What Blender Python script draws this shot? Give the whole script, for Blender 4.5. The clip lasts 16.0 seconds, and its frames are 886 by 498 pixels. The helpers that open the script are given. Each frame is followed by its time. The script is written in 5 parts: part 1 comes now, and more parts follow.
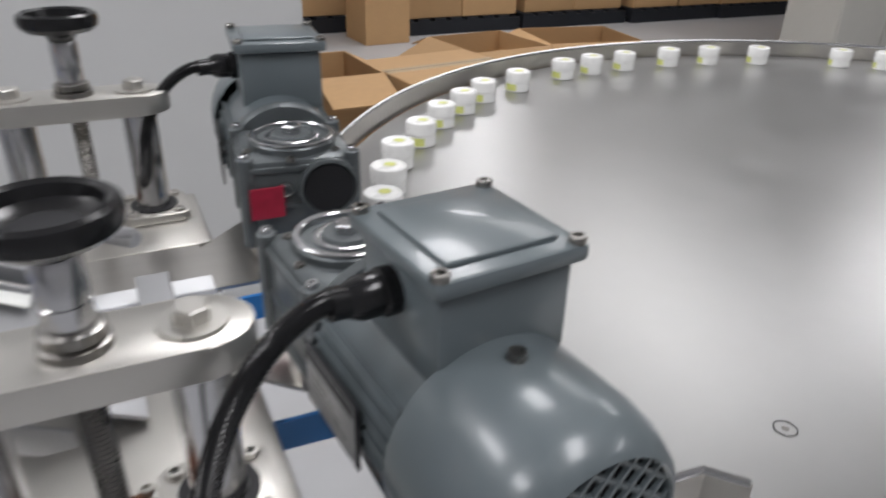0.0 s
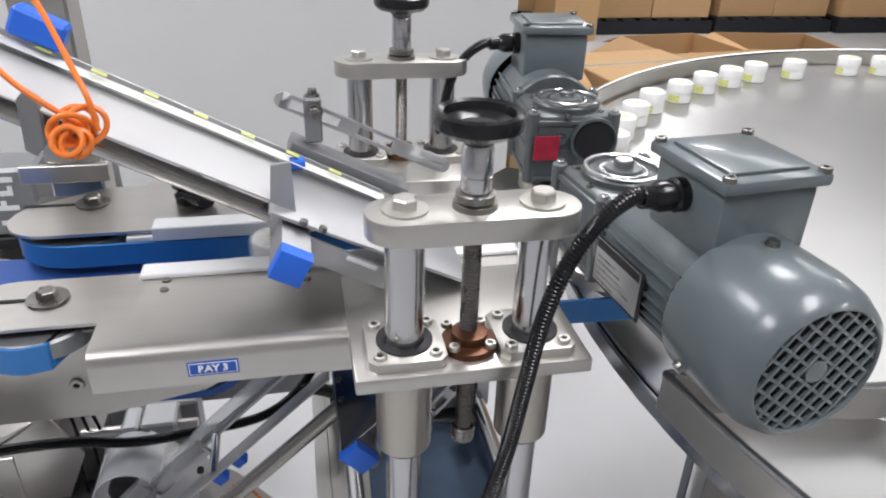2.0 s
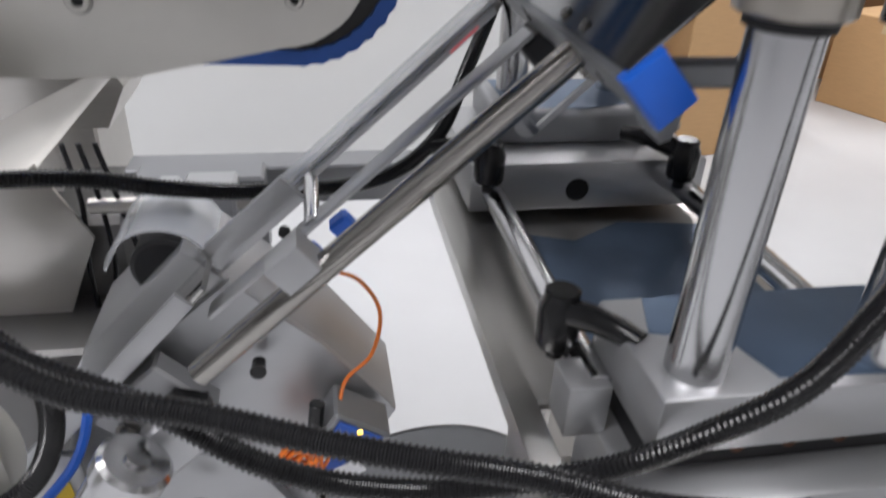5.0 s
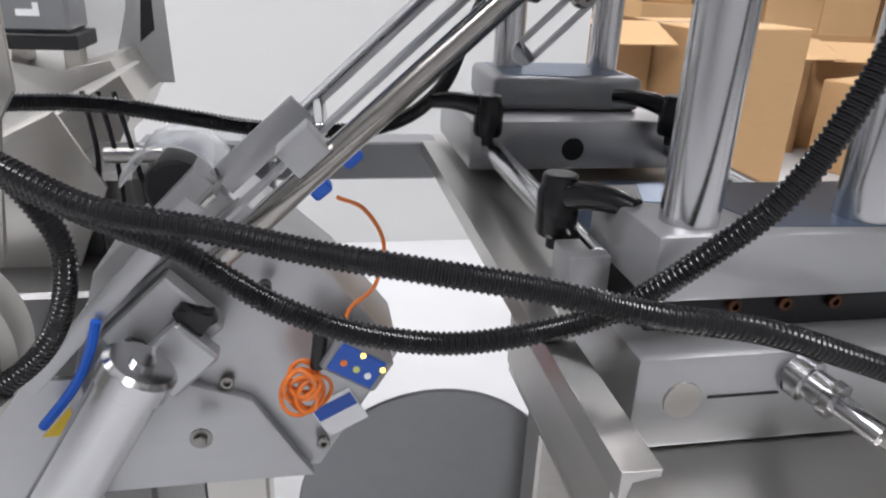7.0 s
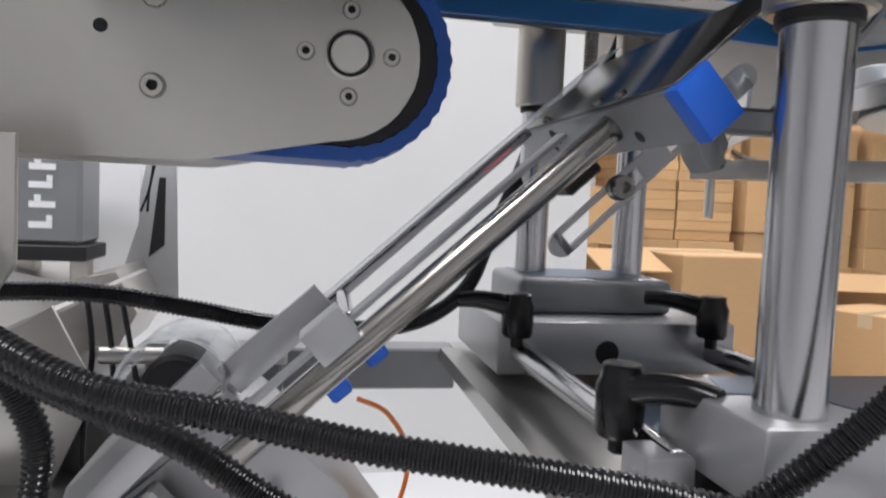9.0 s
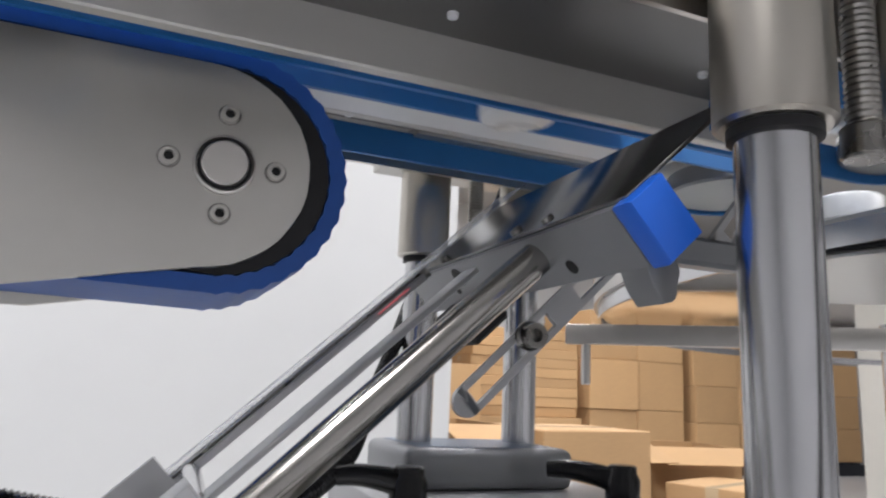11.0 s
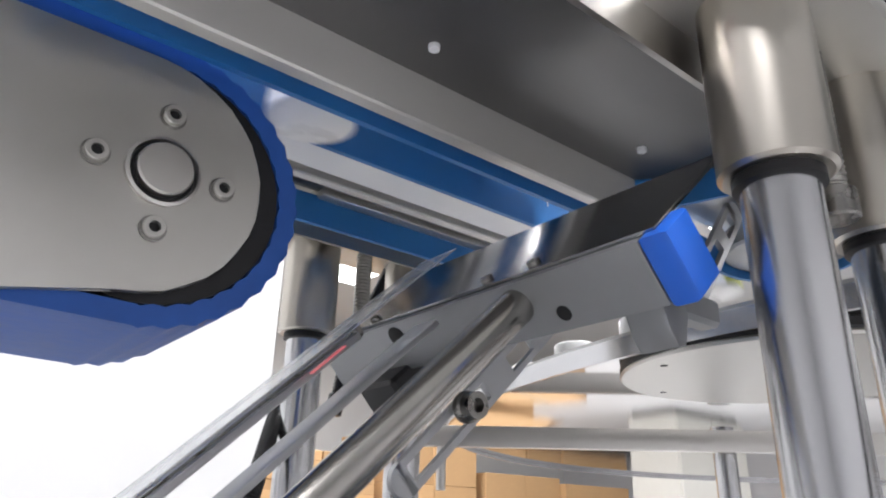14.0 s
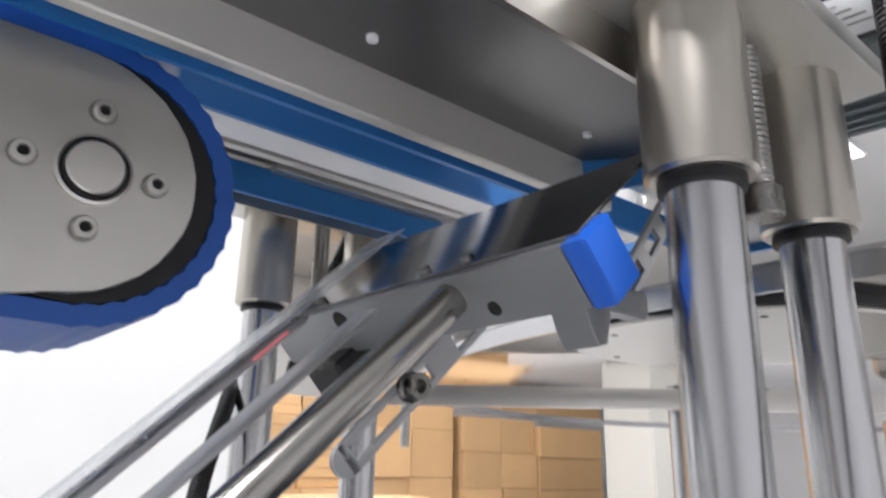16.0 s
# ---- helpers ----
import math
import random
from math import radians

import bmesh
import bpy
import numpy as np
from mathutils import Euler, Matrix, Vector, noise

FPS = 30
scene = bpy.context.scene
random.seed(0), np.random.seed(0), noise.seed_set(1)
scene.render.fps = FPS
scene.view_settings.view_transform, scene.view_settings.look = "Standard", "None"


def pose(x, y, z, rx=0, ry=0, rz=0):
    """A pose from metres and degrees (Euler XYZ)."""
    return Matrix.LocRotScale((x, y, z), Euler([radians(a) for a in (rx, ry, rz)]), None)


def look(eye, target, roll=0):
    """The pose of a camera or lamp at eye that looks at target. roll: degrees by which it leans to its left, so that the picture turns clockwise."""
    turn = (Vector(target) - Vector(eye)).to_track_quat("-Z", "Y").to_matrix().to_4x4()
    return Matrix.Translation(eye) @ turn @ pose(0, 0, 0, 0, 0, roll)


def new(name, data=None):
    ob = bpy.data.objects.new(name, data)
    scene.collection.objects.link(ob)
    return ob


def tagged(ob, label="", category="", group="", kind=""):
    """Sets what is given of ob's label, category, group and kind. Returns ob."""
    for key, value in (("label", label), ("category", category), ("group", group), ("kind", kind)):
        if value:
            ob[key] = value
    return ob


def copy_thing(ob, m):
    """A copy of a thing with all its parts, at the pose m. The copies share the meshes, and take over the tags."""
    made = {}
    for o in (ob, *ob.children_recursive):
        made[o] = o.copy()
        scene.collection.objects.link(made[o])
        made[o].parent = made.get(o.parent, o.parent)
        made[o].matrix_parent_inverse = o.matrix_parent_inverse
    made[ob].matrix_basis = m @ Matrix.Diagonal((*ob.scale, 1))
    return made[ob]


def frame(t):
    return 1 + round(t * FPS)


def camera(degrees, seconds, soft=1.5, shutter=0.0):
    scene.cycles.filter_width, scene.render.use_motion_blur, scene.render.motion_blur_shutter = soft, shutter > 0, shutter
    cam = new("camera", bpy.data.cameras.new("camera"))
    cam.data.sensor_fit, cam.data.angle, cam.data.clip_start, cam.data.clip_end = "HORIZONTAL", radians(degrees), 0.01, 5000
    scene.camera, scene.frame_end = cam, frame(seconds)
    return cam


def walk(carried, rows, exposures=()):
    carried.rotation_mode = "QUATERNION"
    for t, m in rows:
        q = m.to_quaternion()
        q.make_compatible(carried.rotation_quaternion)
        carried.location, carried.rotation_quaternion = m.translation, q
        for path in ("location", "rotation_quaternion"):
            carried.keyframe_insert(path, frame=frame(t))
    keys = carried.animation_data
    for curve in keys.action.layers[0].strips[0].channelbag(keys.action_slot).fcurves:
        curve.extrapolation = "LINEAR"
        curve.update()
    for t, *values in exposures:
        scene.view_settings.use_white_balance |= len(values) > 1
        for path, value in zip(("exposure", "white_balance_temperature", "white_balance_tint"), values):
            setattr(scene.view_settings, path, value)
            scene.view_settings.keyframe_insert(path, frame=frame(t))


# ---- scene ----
cam = camera(64.1, 16.0, 2.0, 0.5)

PATH = [
    (0, (0.025, -0.306, 1.282), (0.801, 1.29, 0.36), 1.7),
    (0.5, (-0.049, -0.349, 1.283), (0.596, 1.298, 0.35), 1.8),
    (1, (-0.111, -0.399, 1.289), (0.398, 1.293, 0.352), 2.0),
    (1.5, (-0.135, -0.429, 1.292), (0.248, 1.292, 0.348), 2.1),
    (2, (-0.127, -0.444, 1.301), (0.247, 1.281, 0.361), 1.9),
    (2.5, (-0.13, -0.45, 1.308), (0.243, 1.277, 0.37), 1.9),
    (3, (-0.145, -0.441, 1.261), (0.235, 1.287, 0.327), 2.0),
    (3.5, (-0.153, -0.406, 1.212), (0.219, 1.322, 0.277), 1.8),
    (4, (-0.155, -0.33, 1.123), (0.21, 1.395, 0.179), 2.0),
    (4.5, (-0.197, -0.276, 1.015), (0.133, 1.44, 0.042), 2.3),
    (5, (-0.237, -0.249, 0.928), (0.097, 1.46, -0.056), 2.8),
    (5.2, (-0.242, -0.259, 0.902), (0.099, 1.452, -0.076), 3.2),
    (7.3, (-0.249, -0.315, 0.824), (0.101, 1.533, 0.146), 2.2),
    (7.5, (-0.257, -0.307, 0.819), (0.101, 1.562, 0.202), 2.2),
    (8, (-0.258, -0.292, 0.808), (0.104, 1.621, 0.353), 2.5),
    (8.5, (-0.262, -0.28, 0.8), (0.108, 1.663, 0.505), 2.6),
    (9, (-0.266, -0.269, 0.794), (0.106, 1.692, 0.665), 2.6),
    (9.2, (-0.262, -0.262, 0.79), (0.106, 1.703, 0.728), 2.7),
    (11.3, (-0.275, -0.184, 0.777), (0.55, 1.582, 1.226), 2.5),
    (11.5, (-0.279, -0.182, 0.779), (0.601, 1.546, 1.27), 2.4),
    (12, (-0.282, -0.179, 0.781), (0.721, 1.447, 1.371), 2.2),
    (12.5, (-0.283, -0.172, 0.78), (0.837, 1.335, 1.47), 1.8),
    (13, (-0.285, -0.172, 0.776), (0.867, 1.3, 1.49), 1.6),
    (13.5, (-0.302, -0.14, 0.756), (0.855, 1.324, 1.475), 1.4),
    (14, (-0.316, -0.112, 0.749), (0.846, 1.344, 1.479), 1.4),
    (14.5, (-0.312, -0.11, 0.749), (0.852, 1.342, 1.482), 1.3),
    (15, (-0.311, -0.118, 0.754), (0.854, 1.332, 1.488), 1.2),
    (15.5, (-0.316, -0.124, 0.76), (0.853, 1.324, 1.493), 1.2),
    (16, (-0.309, -0.134, 0.768), (0.93, 1.322, 1.354), 1.1),
]
EXPOSURES = [(0, -0.88), (0.5, -0.52), (1.0, -0.42), (2.0, -0.38), (3.0, -0.42), (3.5, -0.32), (4.0, -0.25), (4.5, -0.2), (5.0, -0.14), (7.5, 0.14), (8.0, 0.16), (9.0, 0.0), (11.5, 0.16), (12.0, 0.4), (12.5, 0.55), (14, 0.66), (16, 0.62)]
walk(cam, [(t, look(eye, target, roll)) for t, eye, target, roll in PATH], EXPOSURES)

# ---- light ----
world = bpy.data.worlds.new("world")
scene.world = world
world.use_nodes = True
world.node_tree.nodes["Background"].inputs[0].default_value = (0.9, 0.95, 1.0, 1)
world.node_tree.nodes["Background"].inputs[1].default_value = 0.25
scene.view_settings.exposure = 0.0


def ceiling_lamp(x, y, sx, sy, watts):
    d = bpy.data.lights.new("lamp_light", "AREA")
    d.shape, d.size, d.size_y, d.energy, d.color = "RECTANGLE", sx, sy, watts, (1.0, 0.985, 1.02)
    ob = new("lamp_light", d)
    ob.matrix_world = look((x, y, 3.16), (x, y, 0))
    return ob


LAMPS = [(-1.6, -0.9), (-1.6, 1.0), (0.8, -0.9), (0.8, 1.6), (4.0, -1.8), (5.2, 2.2), (3.2, 5.6), (0.2, 4.2)]
# Added panel, not a known lamp: gives the turntable a soft sheen.
TABLE_SHEEN = [(3.2, 2.9)]
for lx, ly in LAMPS:
    ceiling_lamp(lx, ly, 0.6, 1.2, 50)
for lx, ly in TABLE_SHEEN:
    ceiling_lamp(lx, ly, 1.2, 2.4, 24)


# ---- materials ----
def material(name, colour, rough=0.5, metal=0.0, grain=0.08, scale=60.0, bump=0.0, stretch=(1, 1, 1), wear=0.0, emit=0.0, coat=0.0, per_object=0.0):
    m = bpy.data.materials.new(name)
    m.use_nodes = True
    n, l = m.node_tree.nodes, m.node_tree.links
    b = n["Principled BSDF"]
    b.inputs["Metallic"].default_value = metal
    b.inputs["Coat Weight"].default_value = coat
    if max(colour) < 0.03:
        b.inputs["Specular IOR Level"].default_value = 0.35
    co = n.new("ShaderNodeTexCoord")
    mp = n.new("ShaderNodeMapping")
    mp.inputs["Scale"].default_value = stretch
    l.new(co.outputs["Object"], mp.inputs["Vector"])
    fine = n.new("ShaderNodeTexNoise")
    fine.inputs["Scale"].default_value, fine.inputs["Detail"].default_value = scale, 6
    l.new(mp.outputs["Vector"], fine.inputs["Vector"])
    large = n.new("ShaderNodeTexNoise")
    large.inputs["Scale"].default_value, large.inputs["Detail"].default_value = max(scale / 9, 3.0), 4
    l.new(co.outputs["Object"], large.inputs["Vector"])
    mix = n.new("ShaderNodeMix")
    mix.data_type = "RGBA"
    lo = [max(c * (1 - 2.2 * grain), 0) for c in colour] + [1]
    hi = [min(c * (1 + 1.6 * grain), 1) for c in colour] + [1]
    mix.inputs["A"].default_value, mix.inputs["B"].default_value = lo, hi
    add = n.new("ShaderNodeMath")
    add.operation = "MULTIPLY_ADD"
    add.inputs[1].default_value, add.inputs[2].default_value = 0.5, 0.0
    l.new(fine.outputs["Fac"], add.inputs[0])
    add2 = n.new("ShaderNodeMath")
    add2.operation = "MULTIPLY_ADD"
    add2.inputs[1].default_value = 0.5
    l.new(large.outputs["Fac"], add2.inputs[0])
    l.new(add.outputs[0], add2.inputs[2])
    l.new(add2.outputs[0], mix.inputs["Factor"])
    out = mix.outputs["Result"]
    if per_object:
        info = n.new("ShaderNodeObjectInfo")
        rng = n.new("ShaderNodeMapRange")
        rng.inputs["To Min"].default_value, rng.inputs["To Max"].default_value = 1 - per_object, 1 + per_object
        l.new(info.outputs["Random"], rng.inputs["Value"])
        hsv = n.new("ShaderNodeHueSaturation")
        l.new(rng.outputs[0], hsv.inputs["Value"])
        l.new(out, hsv.inputs["Color"])
        out = hsv.outputs[0]
    l.new(out, b.inputs["Base Color"])
    r = n.new("ShaderNodeMapRange")
    r.inputs["To Min"].default_value, r.inputs["To Max"].default_value = max(rough * (0.75 - wear), 0.02), min(rough * (1.25 + wear), 1)
    l.new(add2.outputs[0], r.inputs["Value"])
    l.new(r.outputs[0], b.inputs["Roughness"])
    if bump:
        bp = n.new("ShaderNodeBump")
        bp.inputs["Strength"].default_value, bp.inputs["Distance"].default_value = bump, 0.001
        l.new(fine.outputs["Fac"], bp.inputs["Height"])
        l.new(bp.outputs[0], b.inputs["Normal"])
    if emit:
        b.inputs["Emission Color"].default_value = (*colour, 1)
        b.inputs["Emission Strength"].default_value = emit
    return m


STEEL = material("brushed_steel", (0.58, 0.56, 0.53), 0.33, 1.0, 0.07, 90, 0.03, (0.12, 1, 1))
STEEL_Y = material("brushed_steel_across", (0.54, 0.53, 0.51), 0.3, 1.0, 0.07, 90, 0.03, (1, 0.12, 1))
PLATE = material("ground_steel_plate", (0.56, 0.545, 0.51), 0.38, 0.9, 0.045, 70, 0.03)
MIRROR_S = material("polished_stainless", (0.66, 0.65, 0.63), 0.06, 1.0, 0.02, 20)
# Dark tone stands for shade inside the belt covers; also colours two grey blocks.
SHADE_GREY = material("cavity_shade_and_dark_grey", (0.2, 0.197, 0.195), 0.42, 0.9, 0.06, 60)
ROD = material("satin_guide_rod", (0.4, 0.385, 0.36), 0.2, 1.0, 0.06, 50)
CHROME = material("polished_shaft", (0.58, 0.58, 0.59), 0.2, 1.0, 0.04, 40, 0.0, (1, 1, 0.1))
BUSH = material("satin_steel_bush", (0.5, 0.47, 0.42), 0.3, 1.0, 0.06, 60, 0.02, (1, 1, 0.15))
CARRIER = material("pale_carrier_steel", (0.6, 0.585, 0.56), 0.45, 0.5, 0.05, 60, 0.02, (0.15, 1, 1))
PEEL = material("peel_plate_steel", (0.3, 0.305, 0.315), 0.18, 1.0, 0.08, 40)
DARK_STEEL = material("dark_blued_steel", (0.11, 0.12, 0.14), 0.3, 0.9, 0.1, 40)
SCREW = material("dark_screw_steel", (0.27, 0.26, 0.245), 0.28, 1.0, 0.1, 80)
ALU = material("anodised_aluminium", (0.46, 0.465, 0.475), 0.4, 0.75, 0.06, 80, 0.03, (0.3, 1, 1))
SHEET = material("matt_grey_sheet", (0.5, 0.5, 0.5), 0.6, 0.2, 0.04, 30, 0.02, (0.2, 1, 1))
ALU_GREY = material("grey_aluminium", (0.27, 0.275, 0.285), 0.42, 0.6, 0.08, 60, 0.03)
TABLE = material("turntable_steel", (0.43, 0.43, 0.425), 0.33, 1.0, 0.06, 16, 0.01)
PAINT = material("grey_blue_motor_paint", (0.115, 0.138, 0.148), 0.3, 0.0, 0.06, 50, 0.05, coat=0.25)
CAST = material("cast_grey_aluminium", (0.125, 0.14, 0.145), 0.34, 0.4, 0.28, 70, 0.15)
BLACK = material("black_plastic", (0.012, 0.012, 0.013), 0.2, 0.0, 0.15, 60, 0.05)
BLACK_M = material("black_matt", (0.016, 0.016, 0.018), 0.5, 0.0, 0.15, 60, 0.08)
HOSE = material("black_corrugated_hose", (0.012, 0.012, 0.013), 0.17, 0.0, 0.1, 60, 0.02)
BLUE = material("blue_plastic", (0.012, 0.13, 0.66), 0.42, 0.0, 0.05, 50, 0.03)
BELT = material("blue_belt", (0.025, 0.17, 0.46), 0.45, 0.0, 0.06, 60, 0.06)
BELT_D = material("blue_ribbed_belt", (0.015, 0.09, 0.38), 0.55, 0.0, 0.14, 120, 0.2)
FILM = material("blue_protective_film", (0.13, 0.19, 0.29), 0.3, 0.7, 0.42, 14, 0.05)
WHITE_P = material("white_plastic", (0.78, 0.79, 0.8), 0.35, 0.0, 0.02, 50, 0.02)
JAR = material("white_jar_plastic", (0.84, 0.84, 0.82), 0.28, 0.0, 0.015, 40)
YELLOW = material("yellow_green_label", (0.62, 0.65, 0.2), 0.4, 0.0, 0.25, 90)
PAPER = material("white_label_liner", (0.78, 0.79, 0.76), 0.4, 0.0, 0.03, 40)
CARD = material("brown_cardboard", (0.5, 0.31, 0.15), 0.8, 0.0, 0.1, 30, 0.1, (1, 1, 6), per_object=0.14)
TAPE = material("packing_tape", (0.55, 0.42, 0.27), 0.25, 0.0, 0.05, 30)
WALL = material("white_wall_panel", (0.62, 0.625, 0.62), 0.5, 0.0, 0.02, 8, 0.02)
# For walls out of view; this grey is set by what the metal should reflect.
WALL_UNSEEN = material("unseen_wall_grey", (0.5, 0.5, 0.51), 0.55, 0.0, 0.03, 8, 0.02)
FLOOR = material("pale_grey_floor", (0.53, 0.535, 0.545), 0.4, 0.0, 0.06, 5, 0.02)
PALLET = material("dark_pallet", (0.015, 0.017, 0.022), 0.6, 0.0, 0.2, 30)
ORANGE = material("orange_air_tube", (0.8, 0.2, 0.03), 0.3, 0.0, 0.05, 40)
COPPER = material("oiled_bronze_nut", (0.13, 0.055, 0.03), 0.35, 0.75, 0.2, 60, 0.1)
RED = material("red_plate", (0.38, 0.02, 0.05), 0.4, 0.0, 0.3, 120)
SIGN_B = material("blue_sign", (0.01, 0.08, 0.42), 0.35, 0.0, 0.03, 50)
SIGN_W = material("white_print", (0.85, 0.86, 0.88), 0.4, 0.0, 0.02, 50)
PANEL = material("dull_steel_panel", (0.42, 0.41, 0.385), 0.5, 0.0, 0.05, 30, 0.02)
GREY_BOX = material("warm_grey_enclosure", (0.5, 0.49, 0.45), 0.45, 0.0, 0.04, 20, 0.02)
# Near-black paints the shade in holes, slots and openings; thin dark lines too.
DARKGAP = material("recess_shade_and_dark_lines", (0.009, 0.009, 0.01), 0.6, 0.0, 0.1, 40)
YELLOW_S = material("warning_yellow", (0.8, 0.55, 0.02), 0.4, 0.0, 0.04, 40)
LED_Y = material("amber_led", (1.0, 0.6, 0.1), 0.3, emit=4.0)
LED_R = material("red_sensor_glow", (0.85, 0.2, 0.22), 0.3, emit=0.2)
LAMP_M = material("lamp_diffuser", (1.0, 1.0, 1.0), 0.4, emit=3.0)
ZIP = material("white_cable_tie", (0.8, 0.8, 0.78), 0.4)


def film_material():
    m = bpy.data.materials.new("clear_label_film")
    m.use_nodes = True
    n, l = m.node_tree.nodes, m.node_tree.links
    g = n["Principled BSDF"]
    g.inputs["Base Color"].default_value = (0.9, 0.92, 0.95, 1)
    g.inputs["Roughness"].default_value = 0.12
    t = n.new("ShaderNodeBsdfTransparent")
    x = n.new("ShaderNodeMixShader")
    x.inputs[0].default_value = 0.35
    l.new(t.outputs[0], x.inputs[1])
    l.new(g.outputs[0], x.inputs[2])
    l.new(x.outputs[0], n["Material Output"].inputs["Surface"])
    return m


CLEAR = film_material()


# ---- building helpers ----
def thing(name, at, label, category, group="", kind=""):
    ob = new(name)
    ob.empty_display_size = 0.02
    ob.location = at
    return tagged(ob, label, category, group, kind)


def origin(ob):
    v = Vector((0, 0, 0))
    while ob:
        v = v + ob.location
        ob = ob.parent
    return v


def smooth(bm, angle=32):
    lim = radians(angle)
    for f in bm.faces:
        f.smooth = True
    for e in bm.edges:
        if len(e.link_faces) == 2 and e.calc_face_angle(0) > lim:
            e.smooth = False


def part(name, bm, mat, parent=None, label="", turn=None, about=None):
    """Links a bmesh, drawn in world places, as one mesh under parent."""
    if turn is not None:
        bmesh.ops.transform(bm, matrix=Matrix.Translation(about) @ turn @ Matrix.Translation(-Vector(about)), verts=bm.verts)
    bmesh.ops.recalc_face_normals(bm, faces=bm.faces)
    smooth(bm)
    if parent:
        bmesh.ops.translate(bm, vec=-origin(parent), verts=bm.verts)
    me = bpy.data.meshes.new(name)
    bm.to_mesh(me)
    bm.free()
    me.materials.append(mat)
    ob = new(name, me)
    ob.parent = parent
    return tagged(ob, label)


def solid(name, bm, mat, label, category, kind="", group=""):
    """A thing of one mesh, with its origin at its base."""
    vs = [v.co for v in bm.verts]
    base = Vector((sum(v.x for v in vs) / len(vs), sum(v.y for v in vs) / len(vs), min(v.z for v in vs)))
    bmesh.ops.translate(bm, vec=-base, verts=bm.verts)
    ob = part(name, bm, mat)
    ob.location = base
    return tagged(ob, label, category, group, kind)


def join(*parts):
    out = bmesh.new()
    for b in parts:
        me = bpy.data.meshes.new("tmp")
        b.to_mesh(me)
        b.free()
        out.from_mesh(me)
        bpy.data.meshes.remove(me)
    return out


def box(x0, x1, y0, y1, z0, z1, bevel=0.001, seg=1):
    bm = bmesh.new()
    bmesh.ops.create_cube(bm, size=1, matrix=Matrix.LocRotScale(((x0 + x1) / 2, (y0 + y1) / 2, (z0 + z1) / 2), None, (x1 - x0, y1 - y0, z1 - z0)))
    if bevel:
        bmesh.ops.bevel(bm, geom=bm.edges[:], offset=bevel, segments=seg, profile=0.5, affect="EDGES")
    return bm


def axis_matrix(p0, p1):
    d = Vector(p1) - Vector(p0)
    return Matrix.Translation(p0) @ d.to_track_quat("Z", "Y").to_matrix().to_4x4(), d.length


def lathe(profile, p0, p1, seg=32, caps=True):
    """Turns (radius, height) pairs about the line from p0 towards p1."""
    m, _ = axis_matrix(p0, p1)
    bm = bmesh.new()
    rings = []
    for r, h in profile:
        if r < 1e-6:
            rings.append([bm.verts.new(m @ Vector((0, 0, h)))])
        else:
            rings.append([bm.verts.new(m @ Vector((r * math.cos(2 * math.pi * k / seg), r * math.sin(2 * math.pi * k / seg), h))) for k in range(seg)])
    for a, b in zip(rings, rings[1:]):
        for k in range(seg):
            q = [a[k % len(a)], a[(k + 1) % len(a)], b[(k + 1) % len(b)], b[k % len(b)]]
            q = [v for i, v in enumerate(q) if v not in q[:i]]
            if len(q) > 2:
                bm.faces.new(q)
    for ring in (rings[0], rings[-1]):
        if caps and len(ring) > 2:
            bm.faces.new(ring)
    return bm


def rod(p0, p1, r, seg=24, bevel=0.0008):
    _, n = axis_matrix(p0, p1)
    return lathe([(r - bevel, 0), (r, bevel), (r, n - bevel), (r - bevel, n)], p0, p1, seg)


def prism(pts, axis, a, b, bevel=0.0):
    """Extrudes a flat outline along an axis from a to b. Outline pairs are (y, z), (x, z) or (x, y)."""
    bm = bmesh.new()
    put = {"x": lambda u, v, w: (w, u, v), "y": lambda u, v, w: (u, w, v), "z": lambda u, v, w: (u, v, w)}[axis]
    lo = [bm.verts.new(put(u, v, a)) for u, v in pts]
    hi = [bm.verts.new(put(u, v, b)) for u, v in pts]
    bm.faces.new(lo)
    bm.faces.new(hi)
    for k in range(len(pts)):
        bm.faces.new([lo[k], lo[(k + 1) % len(pts)], hi[(k + 1) % len(pts)], hi[k]])
    if bevel:
        es = [e for e in bm.edges if abs((e.verts[0].co - e.verts[1].co)["xyz".index(axis)]) < 1e-6]
        bmesh.ops.bevel(bm, geom=es, offset=bevel, segments=2, profile=0.5, affect="EDGES")
    return bm


def arc(cx, cy, r, a0, a1, n=16):
    return [(cx + r * math.cos(radians(a0 + (a1 - a0) * k / n)), cy + r * math.sin(radians(a0 + (a1 - a0) * k / n))) for k in range(n + 1)]


def stadium(x0, x1, y, r, n=14):
    return arc(x1, y, r, -90, 90, n) + arc(x0, y, r, 90, 270, n)


def band(outline, t, axis, a, b):
    """A closed strip of thickness t that follows an outline (inwards)."""
    bm = bmesh.new()
    n = len(outline)
    inner = []
    for k in range(n):
        p, q, s = Vector(outline[k - 1]), Vector(outline[k]), Vector(outline[(k + 1) % n])
        d = (s - p).normalized()
        inner.append((q.x - d.y * t, q.y + d.x * t))
    put = {"x": lambda u, v, w: (w, u, v), "y": lambda u, v, w: (u, w, v), "z": lambda u, v, w: (u, v, w)}[axis]
    rings = [[bm.verts.new(put(u, v, w)) for u, v in o] for o, w in ((outline, a), (outline, b), (inner, b), (inner, a))]
    for i in range(4):
        A, B = rings[i], rings[(i + 1) % 4]
        for k in range(n):
            bm.faces.new([A[k], A[(k + 1) % n], B[(k + 1) % n], B[k]])
    return bm


